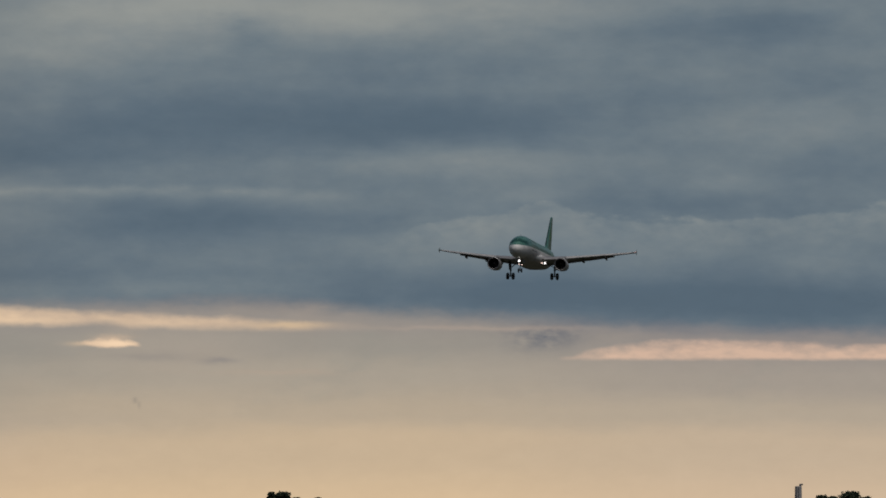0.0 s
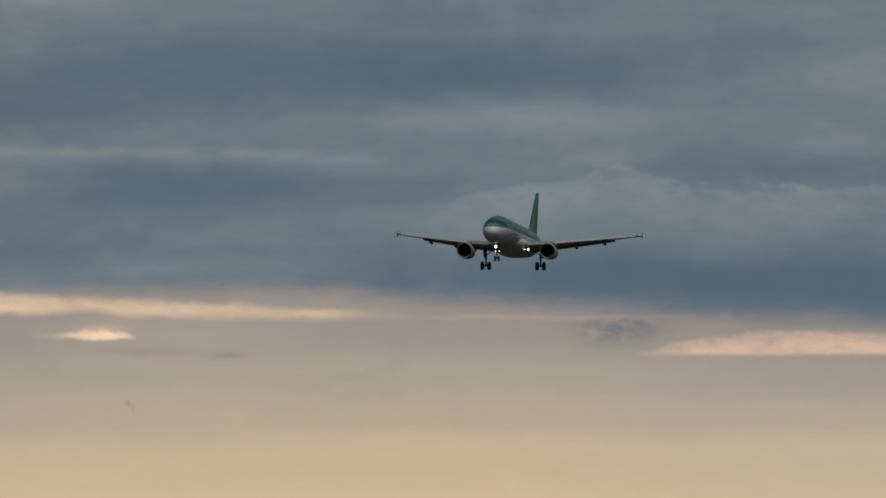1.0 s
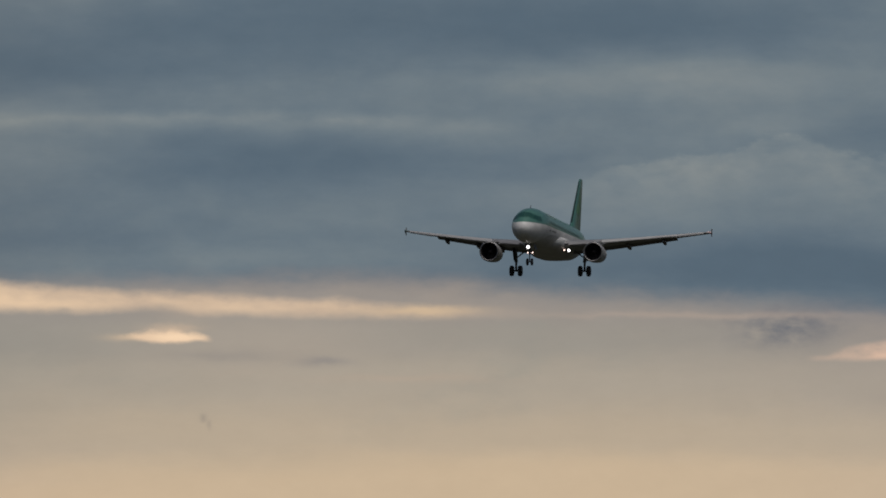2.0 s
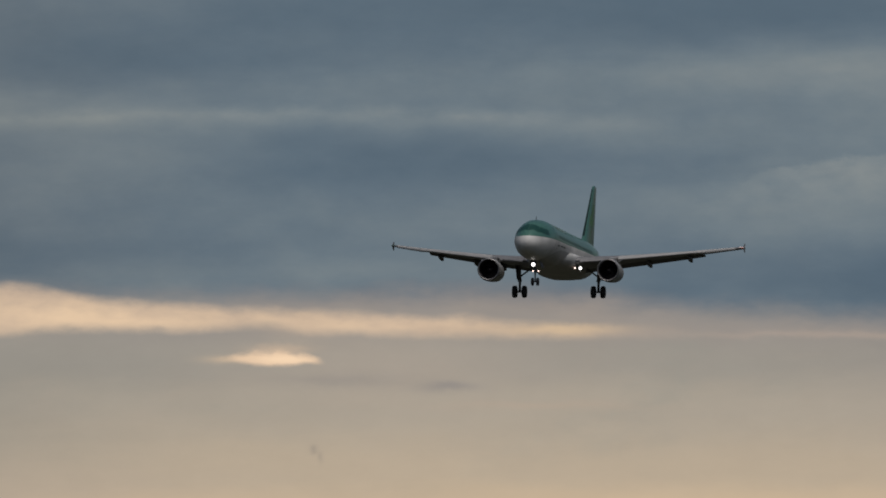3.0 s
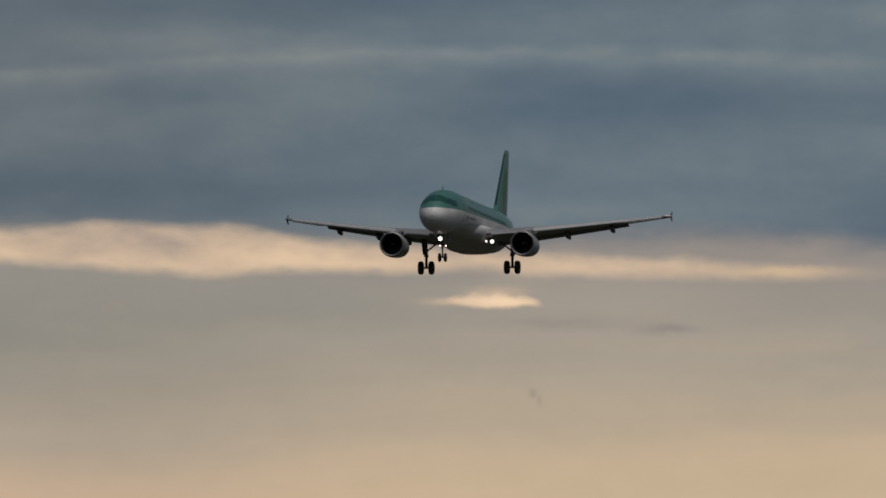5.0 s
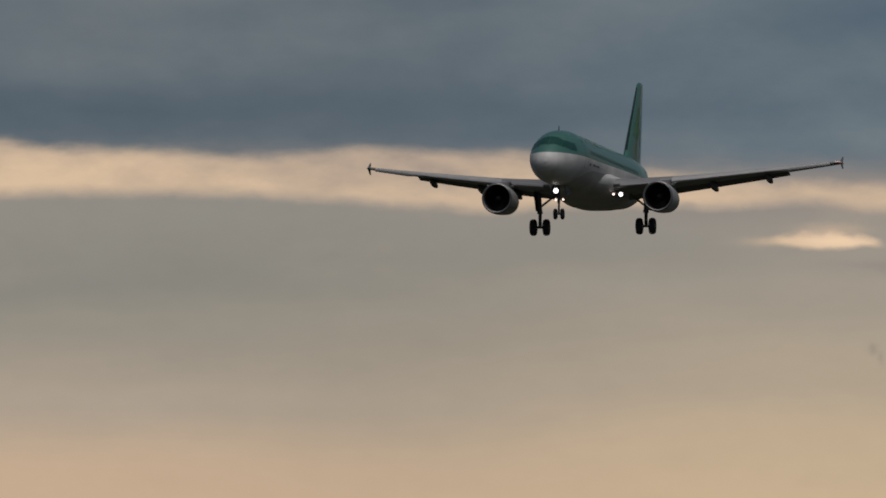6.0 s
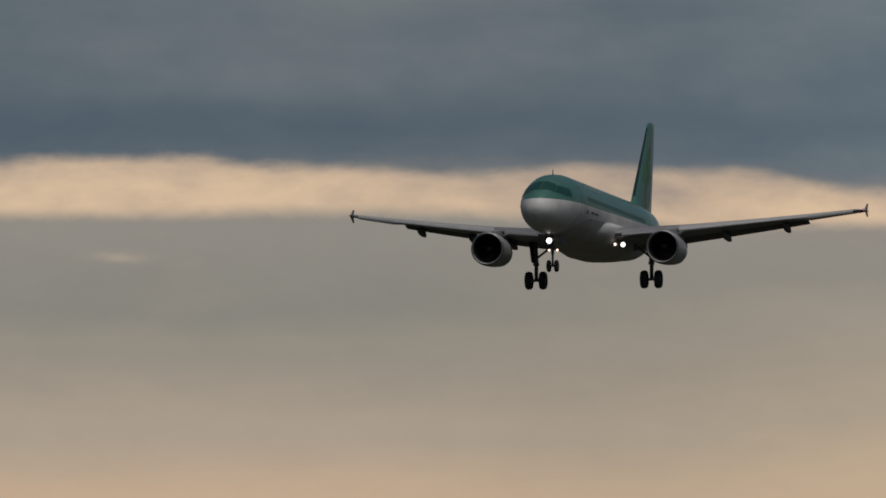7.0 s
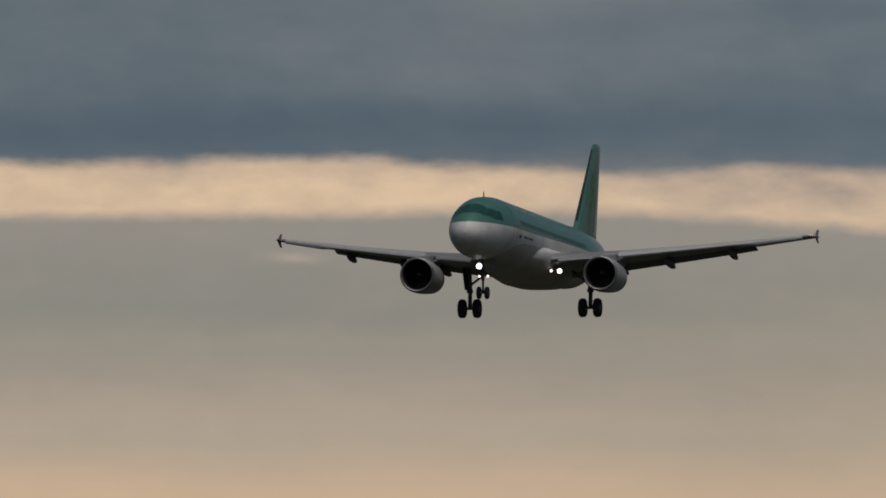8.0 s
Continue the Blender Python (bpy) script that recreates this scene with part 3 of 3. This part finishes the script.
    for up in (1, -1):
        h = 0.44 if up > 0 else 0.38
        loft(bm, [[(side * (17.0 + dx), y - MID, z + zz) for dx, y in ((-0.03, le + 0.2 + s), (0, le + 0.1 + s), (0.03, le + 0.2 + s), (0.03, le + 1.25 + e), (0, le + 1.35 + e), (-0.03, le + 1.25 + e))]
                  for s, e, zz in ((-0.1, -0.35, 0), (0.75, -0.05, up * h))])
    part("tip_fence", bm, WING_GREY, w, "small arrow-shaped fence at the wing tip")
    bm = bmesh.new()
    bmesh.ops.create_uvsphere(bm, u_segments=12, v_segments=8, radius=1, matrix=Matrix.Translation((side * 16.75, le + 0.05 - MID, z)) @ Matrix.Diagonal((0.34, 0.16, 0.065, 1)))
    part("position_lamp", bm, RED_LAMP if side > 0 else GREEN_LAMP, w, "red position lamp" if side > 0 else "green position lamp")
    return w


def engine(side):
    cx, cz = side * 5.75, -2.13
    y0 = 11.75 - MID
    bm = bmesh.new()
    spin_y(bm, [(y0 + a, r) for a, r in ((0.10, 1.08), (0.35, 1.10), (0.8, 1.10), (1.4, 1.08), (2.2, 1.03), (3.0, 0.96), (3.6, 0.90), (3.62, 0.86), (3.0, 0.89), (2.0, 0.90), (1.1, 0.88), (0.6, 0.885), (0.12, 0.915))], cx, cz, 48)
    e = part("engine", bm, NACELLE, airliner, "grey high-bypass engine nacelle under the wing")
    bm = bmesh.new()
    spin_y(bm, [(y0 + a, r) for a, r in ((0.115, 1.084), (0.04, 1.055), (0.0, 1.0), (0.02, 0.95), (0.125, 0.912))], cx, cz, 48)
    part("inlet_lip", bm, BARE_METAL, e, "bare metal inlet lip")
    bm = bmesh.new()
    spin_y(bm, [(y0 + a, r) for a, r in ((0.122, 0.91), (0.6, 0.878), (1.05, 0.872), (1.06, 0.05), (1.07, 0.02))], cx, cz, 40)
    part("inlet_duct", bm, ENGINE_BLACK, e, "dark inlet duct")
    bm = bmesh.new()
    edge = []
    for r, tw, ch in ((0.28, 12, 0.10), (0.6, 38, 0.11), (0.86, 58, 0.12)):
        d = radians(tw)
        for t in (-1, 1):
            edge.append((r, t * ch * math.cos(d), t * ch * math.sin(d)))
    loft(bm, [[(x, y + h, z) for x, y, z in (edge[i], edge[i + 1])] + [(x, y - h, z) for x, y, z in (edge[i + 1], edge[i])] for i, h in ((0, 0.012), (2, 0.009), (4, 0.005))])
    first = part("fan_blade", bm, ENGINE_BLACK, e)
    for k in range(24):
        o = first if k == 0 else new("fan_blade", first.data)
        o.parent = e
        o.location = (cx, y0 + 0.88, cz)
        o.rotation_euler = (0, k * math.tau / 24, 0)
    bm = bmesh.new()
    spin_y(bm, [(y0 + a, r) for a, r in ((0.42, 0.01), (0.5, 0.07), (0.65, 0.17), (0.85, 0.27), (1.0, 0.3))], cx, cz, 24)
    part("spinner", bm, ENGINE_BLACK, e, "dark spinner")
    bm = bmesh.new()
    spin_y(bm, [(y0 + a, r) for a, r in ((2.6, 0.78), (3.6, 0.72), (4.4, 0.55), (5.0, 0.43), (5.0, 0.38), (4.2, 0.4))], cx, cz, 32)
    part("core_nozzle", bm, BARE_METAL, e, "bare metal core nozzle")
    bm = bmesh.new()
    spin_y(bm, [(y0 + a, r) for a, r in ((4.2, 0.3), (5.0, 0.24), (5.5, 0.06), (5.55, 0.01))], cx, cz, 24)
    part("exhaust_cone", bm, DARK_METAL, e, "dark exhaust cone")
    bm = bmesh.new()
    rings = []
    for a, lo, hi, w in ((0.9, 1.0, 1.235, 0.02), (1.5, 0.95, 1.33, 0.13), (2.6, 0.8, 1.42, 0.2), (3.8, 0.55, 1.42, 0.22), (5.6, 0.75, 1.30, 0.16), (6.8, 1.0, 1.2, 0.05)):
        rings.append([(cx + dx, y0 + a, cz + h) for dx, h in ((-w, lo), (-w, hi - 0.06), (0, hi), (w, hi - 0.06), (w, lo))])
    loft(bm, rings)
    part("pylon", bm, NACELLE, e, "grey pylon between engine and wing")
    for s in (1, -1):
        bm = bmesh.new()
        a = radians(90 - s * 42)
        d = Vector((math.cos(a), 0, math.sin(a)))
        c0 = Vector((cx, 0, cz))
        plate(bm, [c0 + d * 1.2 + Vector((0, y0 + 0.9, 0)), c0 + d * 1.2 + Vector((0, y0 + 1.9, 0)), c0 + d * 1.48 + Vector((0, y0 + 1.9, 0)), c0 + d * 1.42 + Vector((0, y0 + 1.45, 0))], 0.03)
        part("strake", bm, NACELLE, e)
    return e


def wheel(parent, c, r, w, rim):
    bm = bmesh.new()
    spin_x(bm, [(-w * 0.30, rim), (-w * 0.46, rim + 0.03), (-w * 0.5, r * 0.72), (-w * 0.46, r * 0.88), (-w * 0.32, r * 0.97), (-w * 0.12, r), (w * 0.12, r), (w * 0.32, r * 0.97), (w * 0.46, r * 0.88), (w * 0.5, r * 0.72), (w * 0.46, rim + 0.03), (w * 0.30, rim)], c)
    part("tyre", bm, RUBBER, parent, "black rubber tyre")
    bm = bmesh.new()
    spin_x(bm, [(-w * 0.36, 0.05), (-w * 0.36, rim * 0.55), (-w * 0.27, rim * 0.7), (-w * 0.34, rim), (w * 0.34, rim), (w * 0.27, rim * 0.7), (w * 0.36, rim * 0.55), (w * 0.36, 0.05)], c, 24)
    part("rim", bm, GEAR_GREY, parent, "grey wheel rim")


def main_gear(side):
    x, y = side * 3.8, 17.7 - MID
    bm = bmesh.new()
    tube(bm, (x + side * 0.12, y - 0.1, -1.0), (x, y, -2.75), 0.2, 0.17)
    tube(bm, (x, y, -2.7), (x, y, -3.76), 0.11)
    tube(bm, (x, y, -2.62), (x, y, -2.8), 0.2)
    g = part("main_gear", bm, GEAR_GREY, airliner, "grey two-wheeled main landing gear, extended")
    bm = bmesh.new()
    tube(bm, (x - 0.62, y, -3.76), (x + 0.62, y, -3.76), 0.085)
    part("axle", bm, GEAR_GREY, g)
    bm = bmesh.new()
    tube(bm, (x, y, -2.35), (x - side * 1.35, y - 0.1, -1.35), 0.075)
    tube(bm, (x - side * 1.35, y - 0.1, -1.35), (x - side * 1.5, y - 0.1, -1.2), 0.1)
    part("side_brace", bm, GEAR_GREY, g)
    bm = bmesh.new()
    for z0, z1, ya in ((-2.75, -3.2, 0.34), (-3.65, -3.2, 0.34)):
        plate(bm, [(x - 0.12, y + 0.1, z0), (x + 0.12, y + 0.1, z0), (x + 0.06, y + ya, z1), (x - 0.06, y + ya, z1)], 0.05)
    part("torque_link", bm, GEAR_GREY, g)
    bm = bmesh.new()
    plate(bm, [(x + side * 0.30, y - 1.0, -1.05), (x + side * 0.40, y + 0.85, -1.05), (x + side * 0.26, y + 0.6, -2.62), (x + side * 0.16, y - 0.65, -2.62)], 0.05)
    part("leg_door", bm, FLAP_GREY, g, "grey door panel beside the leg")
    bm = bmesh.new()
    tube(bm, (x + side * 0.05, y - 0.18, -1.4), (x, y - 0.16, -3.6), 0.025, n=8)
    part("hose", bm, RUBBER, g)
    for s in (-1, 1):
        wheel(g, (x + s * 0.465, y, -3.76), 0.585, 0.43, 0.27)


def nose_gear():
    y = 5.07 - MID
    bm = bmesh.new()
    tube(bm, (0, y - 0.25, -1.7), (0, y - 0.03, -3.1), 0.11, 0.10)
    tube(bm, (0, y - 0.03, -3.05), (0, y, -3.85), 0.07)
    g = part("nose_gear", bm, GEAR_GREY, airliner, "grey two-wheeled nose landing gear, extended")
    bm = bmesh.new()
    tube(bm, (-0.32, y, -3.85), (0.32, y, -3.85), 0.055)
    part("axle", bm, GEAR_GREY, g)
    bm = bmesh.new()
    tube(bm, (-0.08, y, -2.75), (-0.22, y - 1.3, -1.75), 0.05)
    tube(bm, (0.08, y, -2.75), (0.22, y - 1.3, -1.75), 0.05)
    part("drag_brace", bm, GEAR_GREY, g)
    for s in (-1, 1):
        bm = bmesh.new()
        plate(bm, [(s * 0.42, y - 0.2, -1.85), (s * 0.42, y + 1.5, -1.95), (s * 0.55, y + 1.5, -2.45), (s * 0.55, y - 0.2, -2.4)], 0.04)
        part("gear_door", bm, FLAP_GREY, g, "grey open gear door")
        wheel(g, (s * 0.25, y, -3.85), 0.385, 0.22, 0.19)
    lamp(g, (0.0, 3.94 - MID, -2.31), 0.19, LAMP_GLASS)
    for s in (-1, 1):
        lamp(g, (0.10 + s * 0.26, 4.75 - MID, -2.86), 0.075, SMALL_LAMP)


def lamp(parent, c, r, glass):
    """A lamp with a dished housing and a lit front glass; it faces forward."""
    bm = bmesh.new()
    spin_y(bm, [(c[1] + a * r, q * r) for a, q in ((1.2, 0.15), (1.0, 0.6), (0.5, 0.95), (0.0, 1.05), (0.0, 0.98), (0.1, 0.9))], c[0], c[2], 20)
    h = part("lamp_housing", bm, DARK_METAL, parent, "dark lamp housing")
    bm = bmesh.new()
    spin_y(bm, [(c[1] + a * r, q * r) for a, q in ((0.06, 1.0), (-0.12, 0.85), (-0.24, 0.5), (-0.28, 0.05))], c[0], c[2], 20, True)
    part("lamp_glass", bm, glass, parent, "lit lamp glass")
    return h


FIN = ((1.3, 27.6, 35.6, 0.33), (1.95, 29.2, 35.65, 0.34), (2.3, 29.75, 35.7, 0.33), (4.0, 31.2, 35.98, 0.27), (6.0, 32.95, 36.3, 0.2), (7.6, 34.3, 36.5, 0.14), (7.82, 34.6, 36.5, 0.11), (7.92, 35.0, 36.4, 0.04))
FIN_FOIL = ((0, 0), (0.02, 0.35), (0.08, 0.7), (0.2, 0.95), (0.35, 1.0), (0.6, 0.75), (0.85, 0.3), (1.0, 0.03))


def fin_at(z, f, side, out=0.01):
    """A point on the fin at height z and fraction f of its chord."""
    le, te, w = (line(z, [(q[0], q[k]) for q in FIN]) for k in (1, 2, 3))
    return Vector((side * (w * line(f, FIN_FOIL) + out), le + f * (te - le) - MID, z))


def tail():
    # fin with a small fillet at its root
    bm = bmesh.new()
    rings = []
    for z, le, te, w in FIN:
        c = te - le
        pts = FIN_FOIL
        rings.append([(w * h, le + f * c - MID, z) for f, h in pts] + [(-w * h, le + f * c - MID, z) for f, h in pts[:0:-1]])
    loft(bm, rings)
    f = part("tail_fin", bm, GREEN, airliner, "green vertical tail fin")
    bm = bmesh.new()
    loft(bm, [[(s * (w + 0.012), y - MID, z) for s, y in ((-1, ya), (1, ya), (1, ya + 0.05), (-1, ya + 0.05))] for z, ya, w in ((2.3, 34.1, 0.18), (7.5, 35.75, 0.07))])
    part("rudder_gap", bm, LETTERING, f)
    # dark strip round the leading edge: its shade put into colour
    bm = bmesh.new()
    loft(bm, [[fin_at(z, q, 1, 0.012) for q in (0.015, 0.011, 0.007, 0.003)] + [fin_at(z, 0, 1, 0.0) - Vector((0, 0.015, 0))]
              + [fin_at(z, q, -1, 0.012) for q in (0.003, 0.007, 0.011, 0.015)] for z in (2.7, 3.5, 4.5, 5.5, 6.5, 7.5)])
    part("leading_edge_shade", bm, SHADE_GREEN, f, "dark strip for the shade along the leading edge")
    # a plain leaf shape on each side
    for side in (1, -1):
        bm = bmesh.new()
        for cz, cf, rz, rf in ((5.45, 0.36, 0.62, 0.16), (4.4, 0.24, 0.6, 0.12), (4.3, 0.48, 0.6, 0.13), (3.4, 0.36, 0.7, 0.025)):
            hub = bm.verts.new(fin_at(cz, cf, side))
            rim = [bm.verts.new(fin_at(cz + rz * math.sin(k * math.tau / 20), cf + rf * math.cos(k * math.tau / 20), side)) for k in range(20)]
            for a, b in zip(rim, rim[1:] + rim[:1]):
                bm.faces.new((hub, a, b))
        part("emblem", bm, LEAF_GREEN, f, "light green leaf shape on the fin")
    for side in (1, -1):
        bm = bmesh.new()
        rings = []
        for x, le, te, z, w in ((0.5, 31.6, 35.9, 0.6, 0.22), (1.2, 32.0, 36.0, 0.66, 0.21), (3.5, 33.35, 36.45, 0.88, 0.15), (6.0, 34.85, 36.85, 1.12, 0.09), (6.2, 35.1, 36.85, 1.14, 0.03)):
            c = te - le
            pts = [(0, 0), (0.02, 0.35), (0.1, 0.75), (0.3, 1.0), (0.6, 0.7), (1.0, 0.04)]
            rings.append([(side * x, le + q * c - MID, z + w * h) for q, h in pts] + [(side * x, le + q * c - MID, z - w * h) for q, h in pts[:0:-1]])
        loft(bm, rings)
        part("tailplane", bm, WING_GREY, airliner, "grey horizontal tailplane")


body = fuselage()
wings = [wing(s) for s in (1, -1)]
engines = [engine(s) for s in (1, -1)]
for s in (1, -1):
    main_gear(s)
nose_gear()
tail()
lamp(wings[0], (2.69, 14.04 - MID, -1.79), 0.16, LAMP_GLASS)
lamp(wings[0], (2.20, 13.9 - MID, -1.78), 0.09, SMALL_LAMP)


# ---- distant trees and mast ----
def tree(x, y, height, spread, seed, label):
    rng = random.Random(seed)
    root = new("tree")
    root.location = (x, y, 0)
    tagged(root, label, "tree", "trees on the far field")
    bm = bmesh.new()
    tube(bm, (0, 0, -0.1), (0.05, 0, height * 0.55), 0.16, 0.08, 10)
    for k in range(6):
        a = k * 1.05 + rng.random()
        tube(bm, (0.03, 0, height * (0.28 + 0.04 * k)), (math.cos(a) * spread * 0.33, math.sin(a) * spread * 0.33, height * (0.5 + 0.06 * k)), 0.06, 0.02, 7)
    part("trunk", bm, BARK, root, "dark bare trunk and limbs")
    bm = bmesh.new()
    for k in range(90):
        a, q = rng.random() * math.tau, rng.random() ** 0.5
        h = 1 - 0.65 * rng.random() ** 1.5
        rad = spread * 0.5 * q * math.sqrt(max(0.12, 1 - ((h - 0.6) / 0.46) ** 2))
        c = Vector((math.cos(a) * rad, math.sin(a) * rad, height * h * 0.93))
        for j in range(44):
            d = Vector((rng.gauss(0, 1), rng.gauss(0, 1), rng.gauss(0, 0.8))) * spread * 0.055
            o, s = c + d, rng.uniform(0.08, 0.15)
            e1 = Vector((rng.gauss(0, 1), rng.gauss(0, 1), rng.gauss(0, 1))).normalized() * s
            e2 = e1.orthogonal().normalized() * s * 0.8
            bm.faces.new([bm.verts.new(o + w) for w in (e1, e2, -e1, -e2)])
    part("crown", bm, LEAF, root, "dense dark green foliage", smooth=False)
    return root


def mast(x, y, height):
    root = new("mast")
    root.location = (x, y, 0)
    tagged(root, "pale grey tapering concrete mast with a small head", "mast")
    bm = bmesh.new()
    loft(bm, [[(w * a, w * b, z) for a, b in ((-1, -0.7), (1, -0.7), (1, 0.7), (-1, 0.7))] for z, w in ((0, 0.48), (height - 0.2, 0.36), (height - 0.14, 0.34), (height - 0.12, 0.28))])
    part("shaft", bm, CONCRETE, root, smooth=False)
    bm = bmesh.new()
    tube(bm, (0.2, 0, height - 0.3), (0.22, 0, height - 0.02), 0.14, 0.12, 10)
    tube(bm, (0.1, 0, height + 0.02), (0.5, 0, height + 0.06), 0.10, 0.09, 10)
    part("mast_head", bm, GEAR_GREY, root, "small dark lamp on top")
    bm = bmesh.new()
    plate(bm, [(-0.45, -0.36, 0.3), (-0.22, -0.36, 0.3), (-0.20, -0.30, height - 0.16), (-0.34, -0.30, height - 0.16)], 0.06)
    part("panel", bm, GEAR_GREY, root, "dark strip up one edge")
    bm = bmesh.new()
    plate(bm, [(0.0, -0.36, 0.3), (0.07, -0.36, 0.3), (0.06, -0.29, height - 0.2), (0.0, -0.29, height - 0.2)], 0.05)
    part("joint", bm, GEAR_GREY, root, "dark upright joint")


for tx, ty, th, sp, sd, lab in ((19.4, 2250, 4.25, 2.1, 4, "small dark broadleaf tree in the distant field"), (18.2, 2252, 4.32, 1.0, 12, "thin dark sapling beside a small tree"),
                                (21.1, 2262, 3.62, 1.4, 5, "low dark bush in the distant field"), (23.4, 2262, 3.62, 1.4, 6, "low dark bush in the distant field"),
                                (79.2, 2250, 3.85, 1.9, 7, "low dark broadleaf tree beside a mast"), (82.3, 2250, 4.2, 2.9, 8, "rounded dark broadleaf tree near a mast"),
                                (80.6, 2256, 3.72, 1.8, 11, "low dark bush between two trees"), (84.3, 2256, 3.7, 1.6, 9, "low dark bush in the distant field")):
    tree(tx, ty, th, sp, sd, lab)
mast(76.56, 2249, 4.9)


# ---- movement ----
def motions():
    """The airliner on its final approach; it and the cloud bank are keyed nearer in place of a lens zoom, to fit the
    camera's view.
    """
    walk(airliner, [
        (0.0, pose(71.81, 3445.6, 45.83, -4.36, 0.85, -10.88)),
        (0.2, pose(68.89, 3302.7, 45.30, -4.30, 0.80, -10.96)),
        (0.5, pose(64.81, 3097.5, 44.12, -4.27, 0.71, -11.10)),
        (0.7, pose(61.26, 2960.4, 43.43, -4.26, 0.64, -11.19)),
        (1.0, pose(56.72, 2772.2, 42.92, -4.24, 0.55, -11.29)),
        (1.2, pose(53.79, 2645.9, 42.15, -4.20, 0.49, -11.35)),
        (1.5, pose(49.93, 2513.0, 41.63, -4.17, 0.40, -11.41)),
        (1.7, pose(46.73, 2394.2, 40.62, -4.14, 0.41, -11.39)),
        (2.8, pose(29.79, 1935.7, 37.93, -3.90, 0.52, -11.17)),
        (3.0, pose(27.07, 1927.2, 37.72, -3.89, 0.53, -11.13)),
        (3.2, pose(23.92, 1911.3, 37.04, -3.86, 0.46, -11.02)),
        (3.5, pose(19.93, 1896.2, 36.61, -3.83, 0.35, -10.86)),
        (3.7, pose(17.03, 1876.3, 35.85, -3.80, 0.27, -10.77)),
        (4.0, pose(12.39, 1856.4, 35.35, -3.68, 0.18, -10.63)),
        (4.2, pose(9.21, 1839.4, 34.77, -3.62, 0.12, -10.59)),
        (5.3, pose(-6.42, 1688.7, 31.44, -3.52, -0.46, -10.27)),
        (5.5, pose(-9.36, 1619.2, 30.73, -3.54, -0.52, -9.97)),
        (5.7, pose(-11.96, 1548.0, 30.14, -3.56, -0.53, -10.05)),
        (6.0, pose(-16.50, 1427.9, 29.37, -3.55, -0.55, -10.17)),
        (6.2, pose(-19.47, 1355.9, 28.84, -3.54, -0.56, -10.31)),
        (6.5, pose(-22.77, 1337.1, 27.87, -3.54, -0.58, -10.57)),
        (6.7, pose(-25.16, 1323.1, 27.04, -3.59, -0.54, -10.63)),
        (7.0, pose(-30.25, 1306.4, 26.22, -3.58, -0.46, -10.65)),
        (7.2, pose(-33.18, 1294.6, 25.51, -3.66, -0.42, -10.80)),
        (7.5, pose(-36.92, 1276.3, 24.71, -3.77, -0.37, -10.94)),
        (7.7, pose(-39.74, 1263.8, 24.15, -3.82, -0.32, -10.99)),
        (8.0, pose(-43.51, 1244.3, 23.54, -3.85, -0.25, -11.09)),
    ])
    # distances stand in for focal length, set to fit the camera's view
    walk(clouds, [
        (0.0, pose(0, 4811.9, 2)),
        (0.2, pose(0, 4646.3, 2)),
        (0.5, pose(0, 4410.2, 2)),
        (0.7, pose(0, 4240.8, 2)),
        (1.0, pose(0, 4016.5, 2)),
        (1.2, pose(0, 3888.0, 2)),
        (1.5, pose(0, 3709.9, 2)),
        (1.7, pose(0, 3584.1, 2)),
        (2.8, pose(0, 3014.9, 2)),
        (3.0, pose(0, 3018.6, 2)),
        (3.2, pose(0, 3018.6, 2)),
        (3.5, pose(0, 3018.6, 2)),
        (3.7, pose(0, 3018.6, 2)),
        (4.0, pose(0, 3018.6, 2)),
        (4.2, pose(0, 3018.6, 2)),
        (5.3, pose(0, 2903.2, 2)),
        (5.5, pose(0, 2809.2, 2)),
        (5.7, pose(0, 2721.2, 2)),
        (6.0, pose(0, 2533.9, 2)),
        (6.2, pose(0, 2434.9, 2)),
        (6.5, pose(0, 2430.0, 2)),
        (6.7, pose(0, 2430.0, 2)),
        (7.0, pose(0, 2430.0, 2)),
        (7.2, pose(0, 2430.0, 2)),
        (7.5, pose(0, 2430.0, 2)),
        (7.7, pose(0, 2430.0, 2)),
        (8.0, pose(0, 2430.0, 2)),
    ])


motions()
